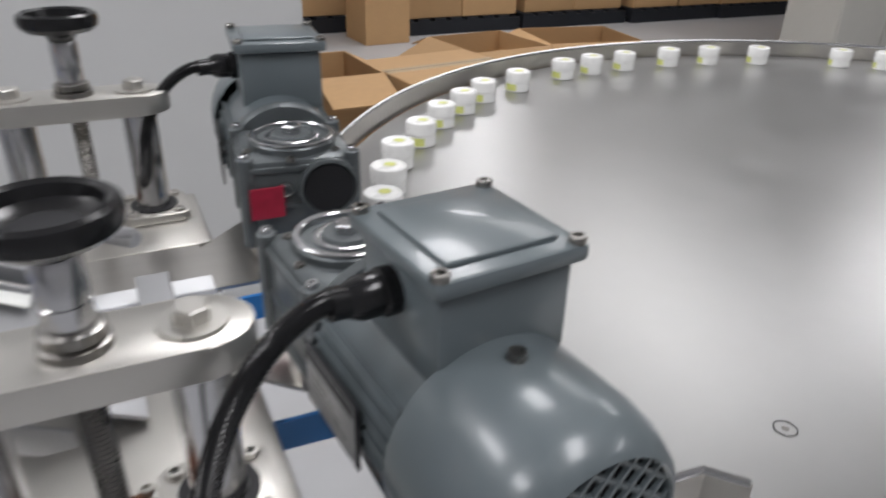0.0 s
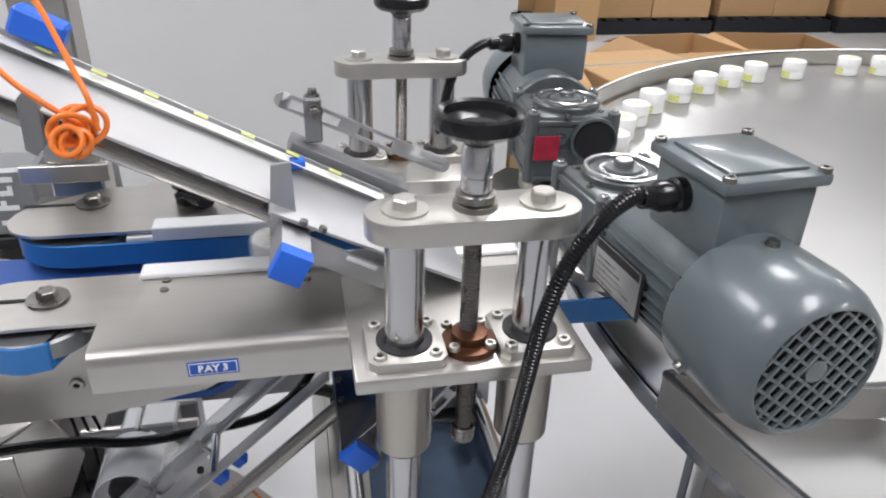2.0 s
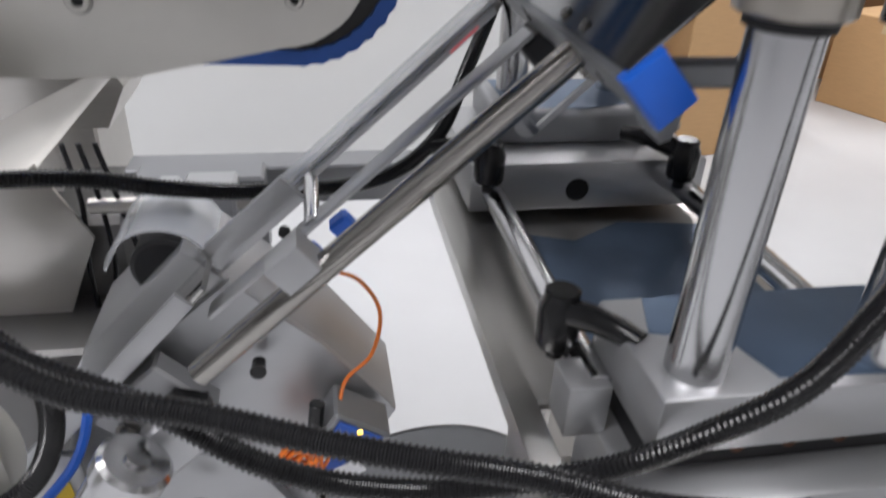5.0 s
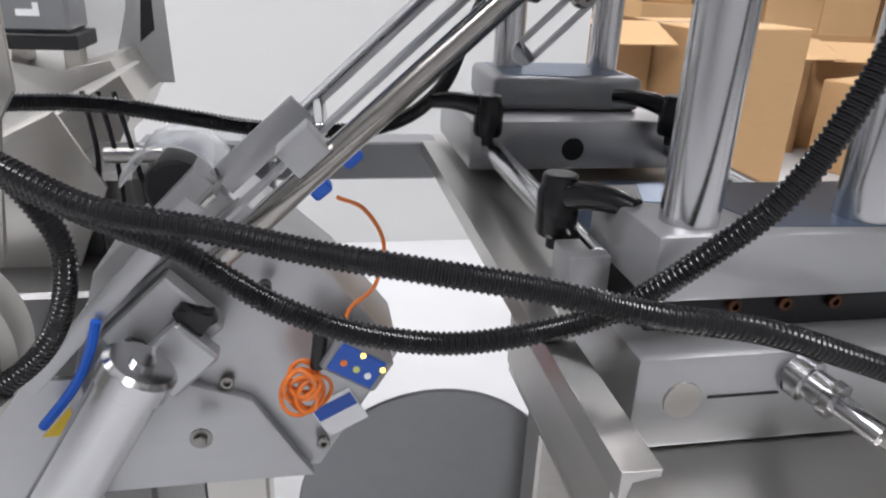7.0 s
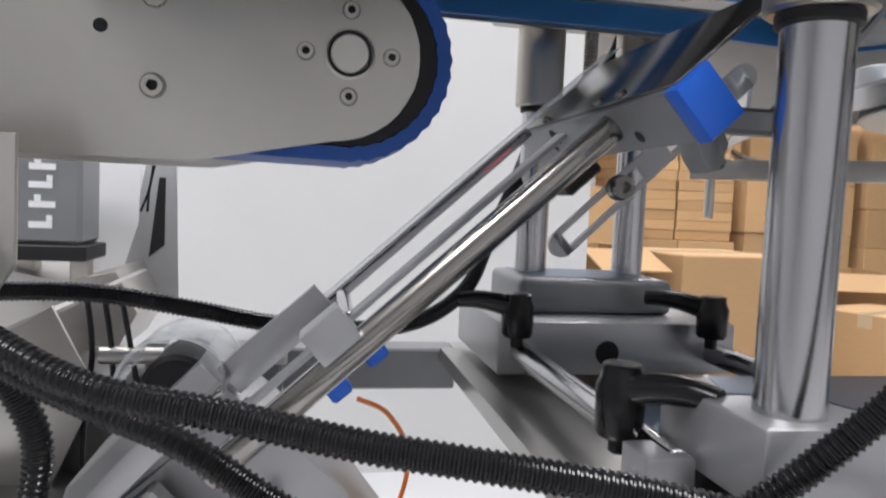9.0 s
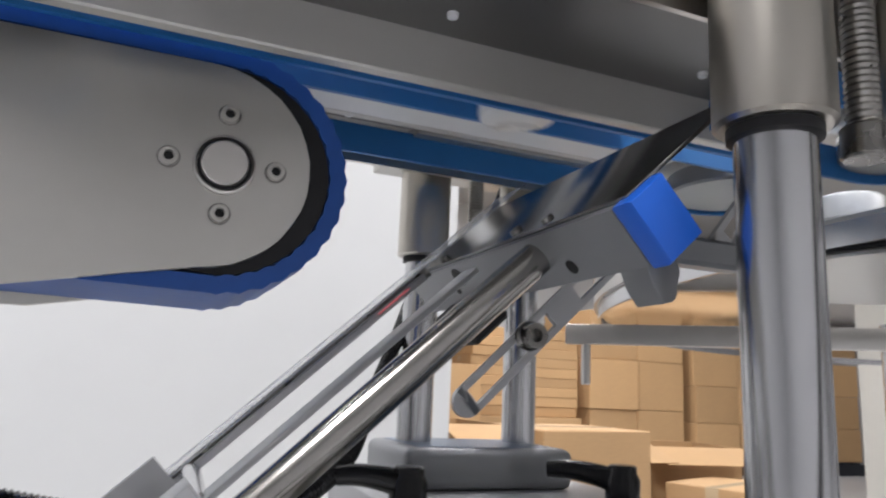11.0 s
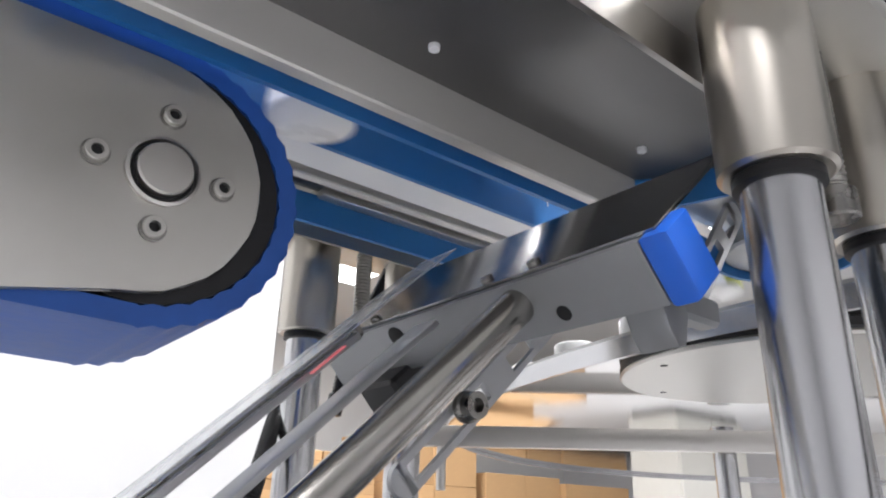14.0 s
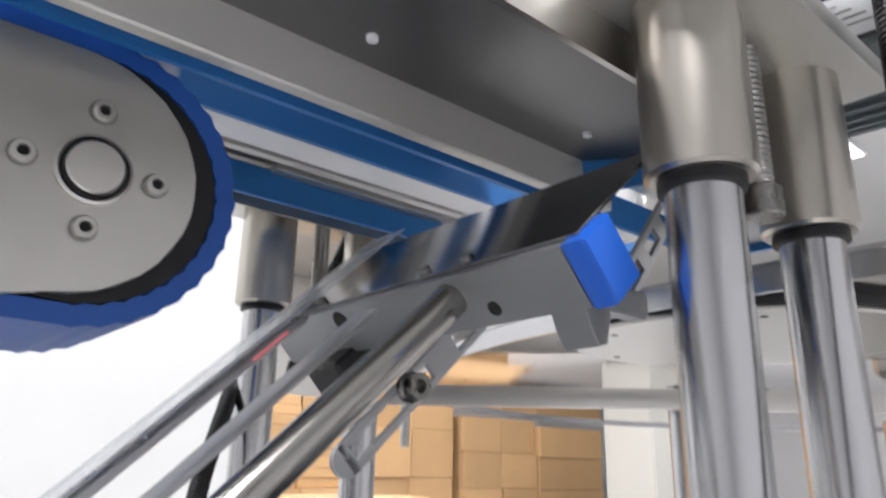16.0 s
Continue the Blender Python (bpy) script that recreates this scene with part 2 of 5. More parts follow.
def spline(pts, n=12):
    """A smooth curve through points."""
    P = [Vector(p) for p in pts]
    P = [2 * P[0] - P[1]] + P + [2 * P[-1] - P[-2]]
    out = []
    for i in range(1, len(P) - 2):
        for k in range(n):
            t = k / n
            a, b, c, d = P[i - 1], P[i], P[i + 1], P[i + 2]
            out.append(0.5 * (2 * b + (c - a) * t + (2 * a - 5 * b + 4 * c - d) * t * t + (3 * b - a - 3 * c + d) * t**3))
    return out + [P[-2]]


def sweep(pts, radius, seg=10):
    """A round tube along points; radius is a number or one per point."""
    bm = bmesh.new()
    n = len(pts)
    rr = radius if isinstance(radius, list) else [radius] * n
    up = Vector((0.13, 0.21, 0.97))
    rings = []
    for k, p in enumerate(pts):
        d = (pts[min(k + 1, n - 1)] - pts[max(k - 1, 0)]).normalized()
        s = d.cross(up)
        if s.length < 1e-3:
            s = d.cross(Vector((1, 0, 0)))
        s.normalize()
        u = s.cross(d)
        up = u
        rings.append([bm.verts.new(p + rr[k] * (math.cos(2 * math.pi * j / seg) * s + math.sin(2 * math.pi * j / seg) * u)) for j in range(seg)])
    for a, b in zip(rings, rings[1:]):
        for j in range(seg):
            bm.faces.new([a[j], a[(j + 1) % seg], b[(j + 1) % seg], b[j]])
    bm.faces.new(rings[0])
    bm.faces.new(rings[-1])
    return bm


def corrugated(pts, r, pitch=0.0035, seg=12):
    """A ribbed conduit along control points."""
    c = spline(pts, 40)
    L = [0.0]
    for a, b in zip(c, c[1:]):
        L.append(L[-1] + (b - a).length)
    out, rr, k, s, i = [], [], 0, 0.0, 0
    while s < L[-1]:
        while L[i + 1] < s:
            i += 1
        out.append(c[i].lerp(c[i + 1], (s - L[i]) / max(L[i + 1] - L[i], 1e-9)))
        rr.append(r if k % 4 in (0, 1) else r * 0.87)
        k += 1
        s += pitch / 4
    return sweep(out, rr, seg)


def hexbolt(p, d, r=0.008, h=0.006, washer=1.7):
    """A hexagon head on a washer, standing at p along d."""
    p, d = Vector(p), Vector(d).normalized()
    m, _ = axis_matrix(p, p + d)
    w = lathe([(r * washer, 0), (r * washer, 0.0018), (r * 0.8, 0.0022)], p, p + d, 24)
    head = bmesh.new()
    rings = []
    for rad, z in ((r, 0.002), (r, h), (r * 0.86, h + 0.0012)):
        rings.append([head.verts.new(m @ Vector((rad * math.cos(math.pi * k / 3 + 0.4), rad * math.sin(math.pi * k / 3 + 0.4), z))) for k in range(6)])
    for a, b in zip(rings, rings[1:]):
        for k in range(6):
            head.faces.new([a[k], a[(k + 1) % 6], b[(k + 1) % 6], b[k]])
    head.faces.new(rings[-1])
    return join(w, head)


def capscrew(p, d, r=0.0045, h=0.004):
    """A socket-head screw with its recess."""
    p, d = Vector(p), Vector(d).normalized()
    return lathe([(r, 0), (r, h * 0.85), (r * 0.9, h), (r * 0.52, h), (r * 0.5, h * 0.35), (0, h * 0.3)], p, p + d, 14)


# ---- the room ----
def room():
    tagged(solid("floor", box(-5, 9, -4, 9, -0.1, 0, 0), FLOOR, "pale grey coated factory floor", "floor"), kind="structure")
    tagged(solid("ceiling", box(-5, 9, -4, 9, 3.2, 3.3, 0), WALL, "white factory ceiling", "ceiling"), kind="structure")
    # South, east and west walls are unseen, added to close the room and tone reflections.
    for n, (a, b, c, d) in {"wall_partition": (-5, 0.56, 1.75, 1.87), "wall_north": (-5, 9, 8.2, 8.32), "wall_south": (-5, 9, -4.12, -4), "wall_west": (-5.12, -5, -4, 8.2), "wall_east": (9, 9.12, -4, 8.2)}.items():
        tagged(solid(n, box(a, b, c, d, 0, 3.2, 0), WALL_UNSEEN if n in ("wall_south", "wall_east", "wall_west") else WALL, "plain painted panel wall", "wall"), kind="structure")
    # The larger panel belongs to the lamp added for the table sheen.
    for lx, ly, hx, hy in [(*q, 0.3, 0.6) for q in LAMPS] + [(*q, 0.6, 1.2) for q in TABLE_SHEEN]:
        lamp = thing("ceiling_light", (lx, ly, 3.2), "long white ceiling light panel", "ceiling light", "ceiling lights")
        part("frame", box(lx - hx - 0.02, lx + hx + 0.02, ly - hy - 0.02, ly + hy + 0.02, 3.17, 3.2, 0.003), WHITE_P, lamp)
        part("diffuser", box(lx - hx, lx + hx, ly - hy, ly + hy, 3.166, 3.17, 0), LAMP_M, lamp, "glowing white diffuser")


room()


# ---- height columns ----
def lift_column(xm, half, yc, zt):
    """Two guide shafts with a crossbar and a hand-turned screw."""
    c = thing("lift_column", (xm, yc, 0.703), "pair of polished guide shafts under a steel crossbar with handwheel", "lift column", "lift columns")
    for x in (xm - half, xm + half):
        part("shaft", rod((x, yc, 0.702 if yc < 0.1 else 0.73), (x, yc, zt - 0.02), 0.015, 32), CHROME, c, "polished round shaft")
        part("bolt", hexbolt((x, yc, zt), (0, 0, 1), 0.0095, 0.009, 1.75), PLATE, c, "hexagon bolt on washer")
    part("crossbar", prism(stadium(xm - half - 0.004, xm + half + 0.004, yc, 0.025), "z", zt - 0.018, zt, 0.0015), PLATE, c, "rounded steel crossbar")
    s = part("lead_screw", threaded((xm, yc, 0.89), (xm, yc, zt), 0.0072), SCREW, c, "threaded steel spindle")
    part("screw_tube", rod((xm, yc, 0.876), (xm, yc, 0.89), 0.0098, 24, 0.001), SCREW, c, "smooth dark spindle end")
    part("collar", lathe([(0.0165, 0), (0.016, 0.004), (0.013, 0.005), (0.0145, 0.006), (0.0145, 0.011), (0.012, 0.012)], (xm, yc, zt), (xm, yc, zt + 1), 28), SCREW, c)
    part("spindle", lathe([(0.0108, 0), (0.0112, 0.002), (0.0112, 0.012), (0.0104, 0.0125), (0.0104, 0.014), (0.0112, 0.0145), (0.0112, 0.033), (0.0095, 0.036)], (xm, yc, zt + 0.012), (xm, yc, zt + 1), 28), CHROME, c, "turned steel spindle")
    zw = zt + 0.046
    prof = [(0.012, 0), (0.015, 0.006), (0.02, 0.01), (0.033, 0.012), (0.0385, 0.017), (0.04, 0.023), (0.0385, 0.029), (0.035, 0.031), (0.031, 0.029), (0.029, 0.022), (0.022, 0.018), (0.014, 0.017), (0, 0.017)]
    prof = [(r * 0.8, h * 0.8) for r, h in prof]
    w = part("handwheel", lathe(prof, (xm, yc, zw), (xm, yc, zw + 1), 40), BLACK, c, "black dished plastic handwheel")
    part("cap", lathe([(0.014, 0), (0.014, 0.001), (0, 0.0012)], (xm, yc, zw + 0.0138), (xm, yc, zw + 1), 28), BLACK_M, w)
    return c


def threaded(p0, p1, r, pitch=0.003):
    _, n = axis_matrix(p0, p1)
    prof, h, k = [], 0.0, 0
    while h < n:
        prof.append((r if k % 2 else r * 0.88, h))
        h += pitch / 2
        k += 1
    return lathe(prof, p0, p1, 16)


ZS = ZF = 0.974  # top of the belt covers
YF, YR = 0.0, 0.39
XM, HALF = {1: -0.0085, -1: -0.004}, {1: 0.0505, -1: 0.05}  # middle and half spacing of the shafts, front and rear
lift_column(XM[1], HALF[1], YF, 1.092)
lift_column(XM[-1], HALF[-1], YR, 1.106)


# ---- gripping belt units ----
def belt_unit(sign, y_col, name, label):
    """A folded steel cover over a side-gripping belt, carried by a plate on two bushes. sign +1: front unit."""
    Y = lambda v: v if sign > 0 else 0.41 - v  # noqa: E731
    ZS = ZF if sign > 0 else ZF + 0.01
    u = thing(name, (0, Y(0.1), 0.93), label, "belt unit")
    pl = (lambda y: y) if sign > 0 else (lambda y: y_col - (y - YF))
    ys = sorted((pl(-0.036), pl(0.118 if sign > 0 else 0.085)))
    part("mounting_plate", box(XM[sign] - HALF[sign] - 0.041, XM[sign] + HALF[sign] + 0.041, ys[0], ys[1], ZS - 0.013, ZS, 0.002, 2), PLATE, u, "thick ground steel plate")
    # folded cover: top sheet with rounded front bend and skirt
    def section(y_out, y_in, drop):
        s = 1 if sign > 0 else -1
        r, t = 0.012, 0.003
        outer = [(y_out, ZS - drop)] + [(y_out + s * (r - r * math.cos(radians(a))), ZS - r + r * math.sin(radians(a)) - 0.001) for a in range(0, 91, 15)] + [(y_in, ZS - 0.001)]
        inner = [(y_in, ZS - 0.001 - t)] + [(y_out + s * (t + (r - t) - (r - t) * math.cos(radians(a))), ZS - 0.001 - r + (r - t) * math.sin(radians(a))) for a in range(90, -1, -15)] + [(y_out + s * t, ZS - drop)]
        return outer + inner
    part("cover", prism(section(Y(0.027 if sign > 0 else 0.055), Y(0.151 if sign > 0 else 0.19), 0.036 if sign > 0 else 0.028), "x", -0.297, 0.075), STEEL, u, "folded brushed steel cover")
    # end sheets beyond the skirt, with rounded noses
    back = 0.152 if sign > 0 else 0.19
    left = [(-0.297, Y(back)), (-0.37, Y(back))] + [(p, Y(q)) for p, q in arc(-0.375, back - 0.042, 0.042, 90, 240, 10)] + [(-0.34, Y(0.075)), (-0.297, Y(0.075))]
    part("end_sheet", prism(left, "z", ZS - 0.0045, ZS - 0.0015), STEEL, u)
    right = [(0.075, Y(back)), (0.19, Y(back))] + [(p, Y(q)) for p, q in arc(0.19, back - 0.042, 0.042, 90, -90, 12)] + [(0.12, Y(0.07)), (0.098, Y(0.09)), (0.075, Y(0.112))]
    part("end_sheet", prism(right, "z", ZS - 0.0045, ZS - 0.0015), STEEL, u)
    # Added dark sheets: their colour paints the shade of the cavity under the cover.
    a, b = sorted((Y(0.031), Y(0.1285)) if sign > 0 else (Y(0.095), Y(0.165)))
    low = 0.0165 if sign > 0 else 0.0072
    part("liner", box(-0.293, 0.07, a, b, ZS - low, ZS - low + 0.0027, 0), SHADE_GREY, u, "dark sheet standing for the shade under the cover")
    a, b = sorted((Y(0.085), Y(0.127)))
    part("liner", box(-0.405, -0.2935, a, b, ZS - low, ZS - low + 0.0027, 0), SHADE_GREY, u, "dark sheet standing for the shade under the cover")
    a, b = sorted((Y(0.1275), Y(0.136)))
    part("belt_body", box(-0.41 if sign > 0 else -0.3, 0.06, a, b, ZS - (0.043 if sign > 0 else 0.019), ZS - 0.006, 0.001), CARRIER, u, "steel belt carrier")
    a, b = sorted((Y(0.138), Y(0.1595)) if sign > 0 else (Y(0.175), Y(0.1985)))
    part("guide_strip", box(-0.275, 0.075, a, b, ZS - (0.001 if sign > 0 else 0.01), ZS + 0.004, 0.001), WHITE_P, u, "white plastic guide strip")
    a, b = sorted((Y(0.139), Y(0.1545)) if sign > 0 else (Y(0.168), Y(0.1955)))
    part("guide_rail", box(-0.3, 0.08, a, b, ZS - (0.025 if sign > 0 else 0.032), ZS - 0.006, 0.001), WHITE_P, u, "white plastic belt guide")
    rad = 0.05 if sign > 0 else 0.06
    mid = 0.1595 - rad if sign > 0 else 0.1995 - rad
    loop = arc(0.19, mid, rad, -90, 90, 14) + arc(-0.352, mid, rad, 90, 270, 14)
    loop += [(-0.335, 0.064), (-0.318, 0.11), (-0.3, 0.139), (0.02, 0.139), (0.045, 0.11), (0.06, 0.064)] if sign > 0 else [(-0.3, 0.084), (-0.25, 0.092), (0.09, 0.092), (0.14, 0.084)]
    path = [(p, Y(q)) for p, q in loop]
    if sign < 0:
        path = path[::-1]
    part("belt", band(path, 0.0035, "z", ZS - (0.036 if sign > 0 else 0.033), ZS - (0.012 if sign > 0 else 0.0105)), BELT, u, "flat blue gripping belt")
    for x in (-0.352, 0.19):
        part("pulley", lathe([(rad - 0.006, 0), (rad - 0.004, 0.002), (rad - 0.004, 0.016), (rad - 0.006, 0.018)], (x, Y(mid), ZS - 0.03), (x, Y(mid), 2), 32), ALU_GREY, u, "grey aluminium pulley")
    part("bolt", hexbolt((-0.345, Y(0.118), ZS - 0.001), (0, 0, 1), 0.0085, 0.008, 2.0), SCREW, u, "tensioning bolt on large washer")
    part("slot", prism(stadium(-0.41, -0.36, Y(0.118), 0.0025, 6), "z", ZS - 0.0016, ZS - 0.0008), DARKGAP, u)
    for x, y in ((-0.252, 0.134), (-0.252, 0.118), (-0.13, 0.134), (-0.13, 0.118)):
        part("screw", lathe([(0.004, 0), (0.0035, 0.0015), (0, 0.002)], (x, Y(y), ZS - 0.001), (x, Y(y), 2), 12), SCREW, u)
    for x, y in ((-0.151, 0.105), (-0.255, 0.085), (0.0, 0.1)):
        part("screw", lathe([(0.0029, 0), (0.0027, 0.0025), (0, 0.0034)], (x, Y(y), ZS - low), (x, Y(y), 0), 12), SIGN_W, u, "zinc-plated screw end")
    # flanged bushes on the plate
    for x in (XM[sign] - HALF[sign], XM[sign] + HALF[sign]):
        yy = pl(0.0)
        f = part("flange", prism([(x + p, yy + q) for p, q in ((-0.03, -0.024), (-0.024, -0.03), (0.024, -0.03), (0.03, -0.024), (0.03, 0.024), (0.024, 0.03), (-0.024, 0.03), (-0.03, 0.024))], "z", ZS, ZS + 0.008, 0.001), PLATE, u, "square bearing flange")
        part("seal", lathe([(0.0155, 0), (0.022, 0), (0.022, 0.0016), (0.0155, 0.002)], (x, yy, ZS + 0.008), (x, yy, 2), 28, False), BLACK_M, f)
        for p in (-0.021, 0.021):
            for q in (-0.021, 0.021):
                part("screw", capscrew((x + p, yy + q, ZS + 0.0079), (0, 0, 1), 0.005, 0.0035), PLATE, f, "bright socket screw")
                part("screw_socket", lathe([(0.0027, 0), (0.0027, 0.0018), (0, 0.0019)], (x + p, yy + q, ZS + 0.0079), (x + p, yy + q, 2), 6), DARKGAP, f)
        part("bush", lathe([(0.0225, 0), (0.0225, 0.080), (0.0205, 0.0815), (0.0155, 0.0815), (0.0155, 0.05)], (x, yy, ZS - 0.013), (x, yy, 0), 36, False), BUSH, u, "satin steel bearing sleeve")
        part("seal", lathe([(0.0152, 0), (0.0175, 0), (0.0175, 0.005), (0.0152, 0.006)], (x, yy, ZS - 0.094), (x, yy, 0), 28), BLACK_M, u)
    yy = pl(-0.004)
    part("spindle_nut", lathe([(0.022, 0), (0.022, 0.006), (0.014, 0.007), (0.014, 0.014), (0.0095, 0.0145)], (XM[sign], yy, ZS), (XM[sign], yy, 2), 28), COPPER, u, "oily bronze spindle nut")
    for p, q in ((-0.014, -0.012), (0.014, -0.012), (-0.014, 0.02), (0.014, 0.02)):
        part("screw", capscrew((XM[sign] + p, yy + q, ZS + 0.006), (0, 0, 1)), PLATE, u, "bright socket screw")
    return u


YC = 0.185  # middle line of the jars
front = belt_unit(1, YF, "belt_unit", "brushed steel side-gripping belt unit with blue belt on guide shafts")
belt_unit(-1, YR, "belt_unit", "brushed steel side-gripping belt unit behind the jar line")


def letter_sign(text, x, y, z, h, w, mat_bg, mat_fg, parent, spin=None):
    """A small sign plate facing -y with raised letters."""
    part("sign_back", box(x - w / 2 - 0.0012, x + w / 2 + 0.0012, y - 0.0004, y + 0.0002, z - h / 2 - 0.0012, z + h / 2 + 0.0012, 0), mat_bg, parent, "blue sign edge")
    part("sign_plate", box(x - w / 2, x + w / 2, y - 0.0006, y, z - h / 2, z + h / 2, 0), mat_fg, parent, "white sign outline")
    part("sign_field", box(x - w / 2 + 0.0008, x + w / 2 - 0.0008, y - 0.0009, y - 0.0004, z - h / 2 + 0.0008, z + h / 2 - 0.0008, 0), mat_bg, parent, "blue sign field")
    cu = bpy.data.curves.new("lettering", "FONT")
    cu.body, cu.size, cu.align_x, cu.align_y, cu.extrude, cu.offset = text, h * 0.8, "CENTER", "CENTER", 0.0001, h * 0.03
    ob = new("lettering", cu)
    cu.materials.append(mat_fg)
    ob.parent = parent
    ob.matrix_basis = Matrix.Translation(Vector((x, y - 0.0012, z)) - origin(parent)) @ pose(0, 0, 0, 90)
    return ob


letter_sign("RAY 3", -0.206, 0.0268, 0.953, 0.0108, 0.0365, SIGN_B, SIGN_W, front)


# ---- gear motors ----
def gear_motor(name, gx, gy, s, label, up=0.0):
    """A flange motor on a worm gearbox; s = -1: the fan looks towards -y."""
    g = thing(name, (gx, gy, ZS), label, "gear motor", "gear motors")
    T = Matrix.Translation((gx, gy, up)) @ pose(0, 0, 0, 0, 0, 6 if s < 0 else -6) @ Matrix.Translation((-gx, -gy, 0))
    Y = lambda v: gy + s * v  # noqa: E731
    def p(n, bm, m, parent=g, lab=""):
        bmesh.ops.transform(bm, matrix=T, verts=bm.verts)
        return part(n, bm, m, parent, lab)
    def ybox(x0, x1, y0, y1, z0, z1, bv=0.003):
        a, b = sorted((Y(y0), Y(y1)))
        return box(x0, x1, a, b, z0, z1, bv, 2)
    gz = 1.035
    gb = p("gearbox", ybox(gx - 0.045, gx + 0.045, -0.04, 0.05, 0.992, 1.068, 0.007), CAST, g, "cast grey worm gearbox")
    p("base_ring", lathe([(0.044, 0), (0.044, 0.012), (0.04, 0.016)], (gx, gy, ZS - 0.001), (gx, gy, 2), 36), STEEL, gb, "bright steel base ring")
    for z in (0.998, 1.028, 1.06):
        p("rib", ybox(gx - 0.047, gx + 0.047, -0.042, 0.052, z - 0.0025, z + 0.0025, 0.001), CAST, gb)
    p("output_flange", lathe([(0.036, 0), (0.036, 0.006), (0.034, 0.008), (0.031, 0.008), (0.03, 0.006), (0.018, 0.006), (0.016, 0.01), (0.012, 0.01)], (gx, gy, 1.067), (gx, gy, 2), 36), CAST, gb)
    p("ring", lathe([(0.0352, 0), (0.0352, 0.0015), (0.0345, 0.002), (0.031, 0.002), (0.0303, 0.0012), (0.0303, 0)], (gx, gy, 1.0752), (gx, gy, 2), 36, False), CHROME, gb, "bright machined ring")
    p("ring", lathe([(0.0225, 0), (0.0225, 0.0012), (0.0215, 0.0018), (0.0185, 0.0018), (0.0175, 0.0012), (0.0175, 0)], (gx, gy, 1.0735), (gx, gy, 2), 30, False), CHROME, gb, "bright machined ring")
    for px in (-0.043, 0.043):
        for py in (-0.036, 0.046):
            p("corner_boss", rod((gx + px, Y(py), 0.994), (gx + px, Y(py), 1.0705), 0.0068, 14, 0.001), CAST, gb, "cast corner boss")
            p("boss_screw", capscrew((gx + px, Y(py), 1.0704), (0, 0, 1), 0.0038, 0.0035), CHROME, gb)
    p("bolt", hexbolt((gx, gy, 1.074), (0, 0, 1), 0.0085, 0.009, 1.5), CHROME, gb, "bright hexagon bolt")
    for k in range(6):
        an = radians(60 * k + 20)
        p("screw", capscrew((gx + 0.041 * math.cos(an), gy + 0.041 * math.sin(an), 1.066), (0, 0, 1), 0.0035), SCREW, gb)
    p("cover_ring", lathe([(0.025, 0), (0.025, 0.006), (0.0225, 0.007), (0.0215, 0.003), (0, 0.002)], (gx + 0.022, gy - 0.04 if s > 0 else gy + 0.04, 1.042), (gx + 0.022, gy - 1 if s > 0 else gy + 1, 1.042), 30, False), CAST, gb)
    if s > 0:
        p("cover_seal", lathe([(0.0205, 0), (0.0205, 0.0006), (0, 0.0006)], (gx + 0.022, gy - 0.0445, 1.042), (gx + 0.022, gy - 1, 1.042), 28), BLACK_M, gb, "black round seal")
        p("plug", hexbolt((gx - 0.013, gy - 0.04, 1.043), (0, -1, 0), 0.005, 0.004, 1.3), CHROME, gb)
    fy = Y(0.05)
    p("flange", lathe([(0.05, 0), (0.052, 0.004), (0.052, 0.012), (0.047, 0.014)], (gx, fy, gz), (gx, fy + s, gz), 40), CAST, g)
    for k in range(4):
        an = radians(45 + 90 * k)
        q = Vector((gx + 0.047 * math.cos(an), fy + s * 0.012, gz + 0.047 * math.sin(an)))
        p("screw", capscrew(q, (0, s, 0), 0.005, 0.006), SCREW, g)
    st = Y(0.062)
    body = p("stator", lathe([(0.048, 0), (0.05, 0.003), (0.05, 0.1), (0.048, 0.103)], (gx, st, gz), (gx, st + s, gz), 44), PAINT, g, "grey-blue painted motor body")
    for k in range(36):
        an = radians(360 * k / 36)
        if 38 < math.degrees(an) < 142:
            continue
        c, w = math.cos(an), math.sin(an)
        fin = box(-0.001, 0.001, -0.047, 0.047, 0.047, 0.0545, 0)
        bmesh.ops.transform(fin, matrix=Matrix.Translation((gx, st + s * 0.052, gz)) @ Matrix.Rotation(an - math.pi / 2, 4, "Y").inverted(), verts=fin.verts)
        p("cooling_fin", fin, PAINT, body)
    cy = Y(0.165)
    cowl = p("fan_cowl", lathe([(0.0575, 0), (0.0585, 0.002), (0.0585, 0.05), (0.0565, 0.066), (0.0515, 0.078), (0.046, 0.082), (0.045, 0.081), (0.044, 0.072)], (gx, cy, gz), (gx, cy + s, gz), 56, False), PAINT, g, "rounded grey-blue fan cowl")
    fc = cy + s * 0.0795
    # Flat black disc puts the shade inside the cowl into its colour.
    p("fan_shade_disc", lathe([(0.0455, 0), (0.0455, 0.0006), (0, 0.0006)], (gx, fc - s * 0.012, gz), (gx, fc + s, gz), 40), DARKGAP, cowl, "black disc painting the shade inside the fan opening")
    bars = []
    for k in range(-4, 5):
        o = k * 0.0098
        half = math.sqrt(max(0.045**2 - o * o, 1e-6))
        a, b = sorted((fc - s * 0.002, fc + s * 0.0005))
        bars.append(box(gx + o - 0.0011, gx + o + 0.0011, a, b, gz - half, gz + half, 0))
        bars.append(box(gx - half, gx + half, a + 0.0003, b + 0.0003, gz + o - 0.0011, gz + o + 0.0011, 0))
    bars.append(rod((gx, fc - s * 0.002, gz), (gx, fc + s * 0.001, gz), 0.008, 20, 0.0002))
    gr = join(*bars)
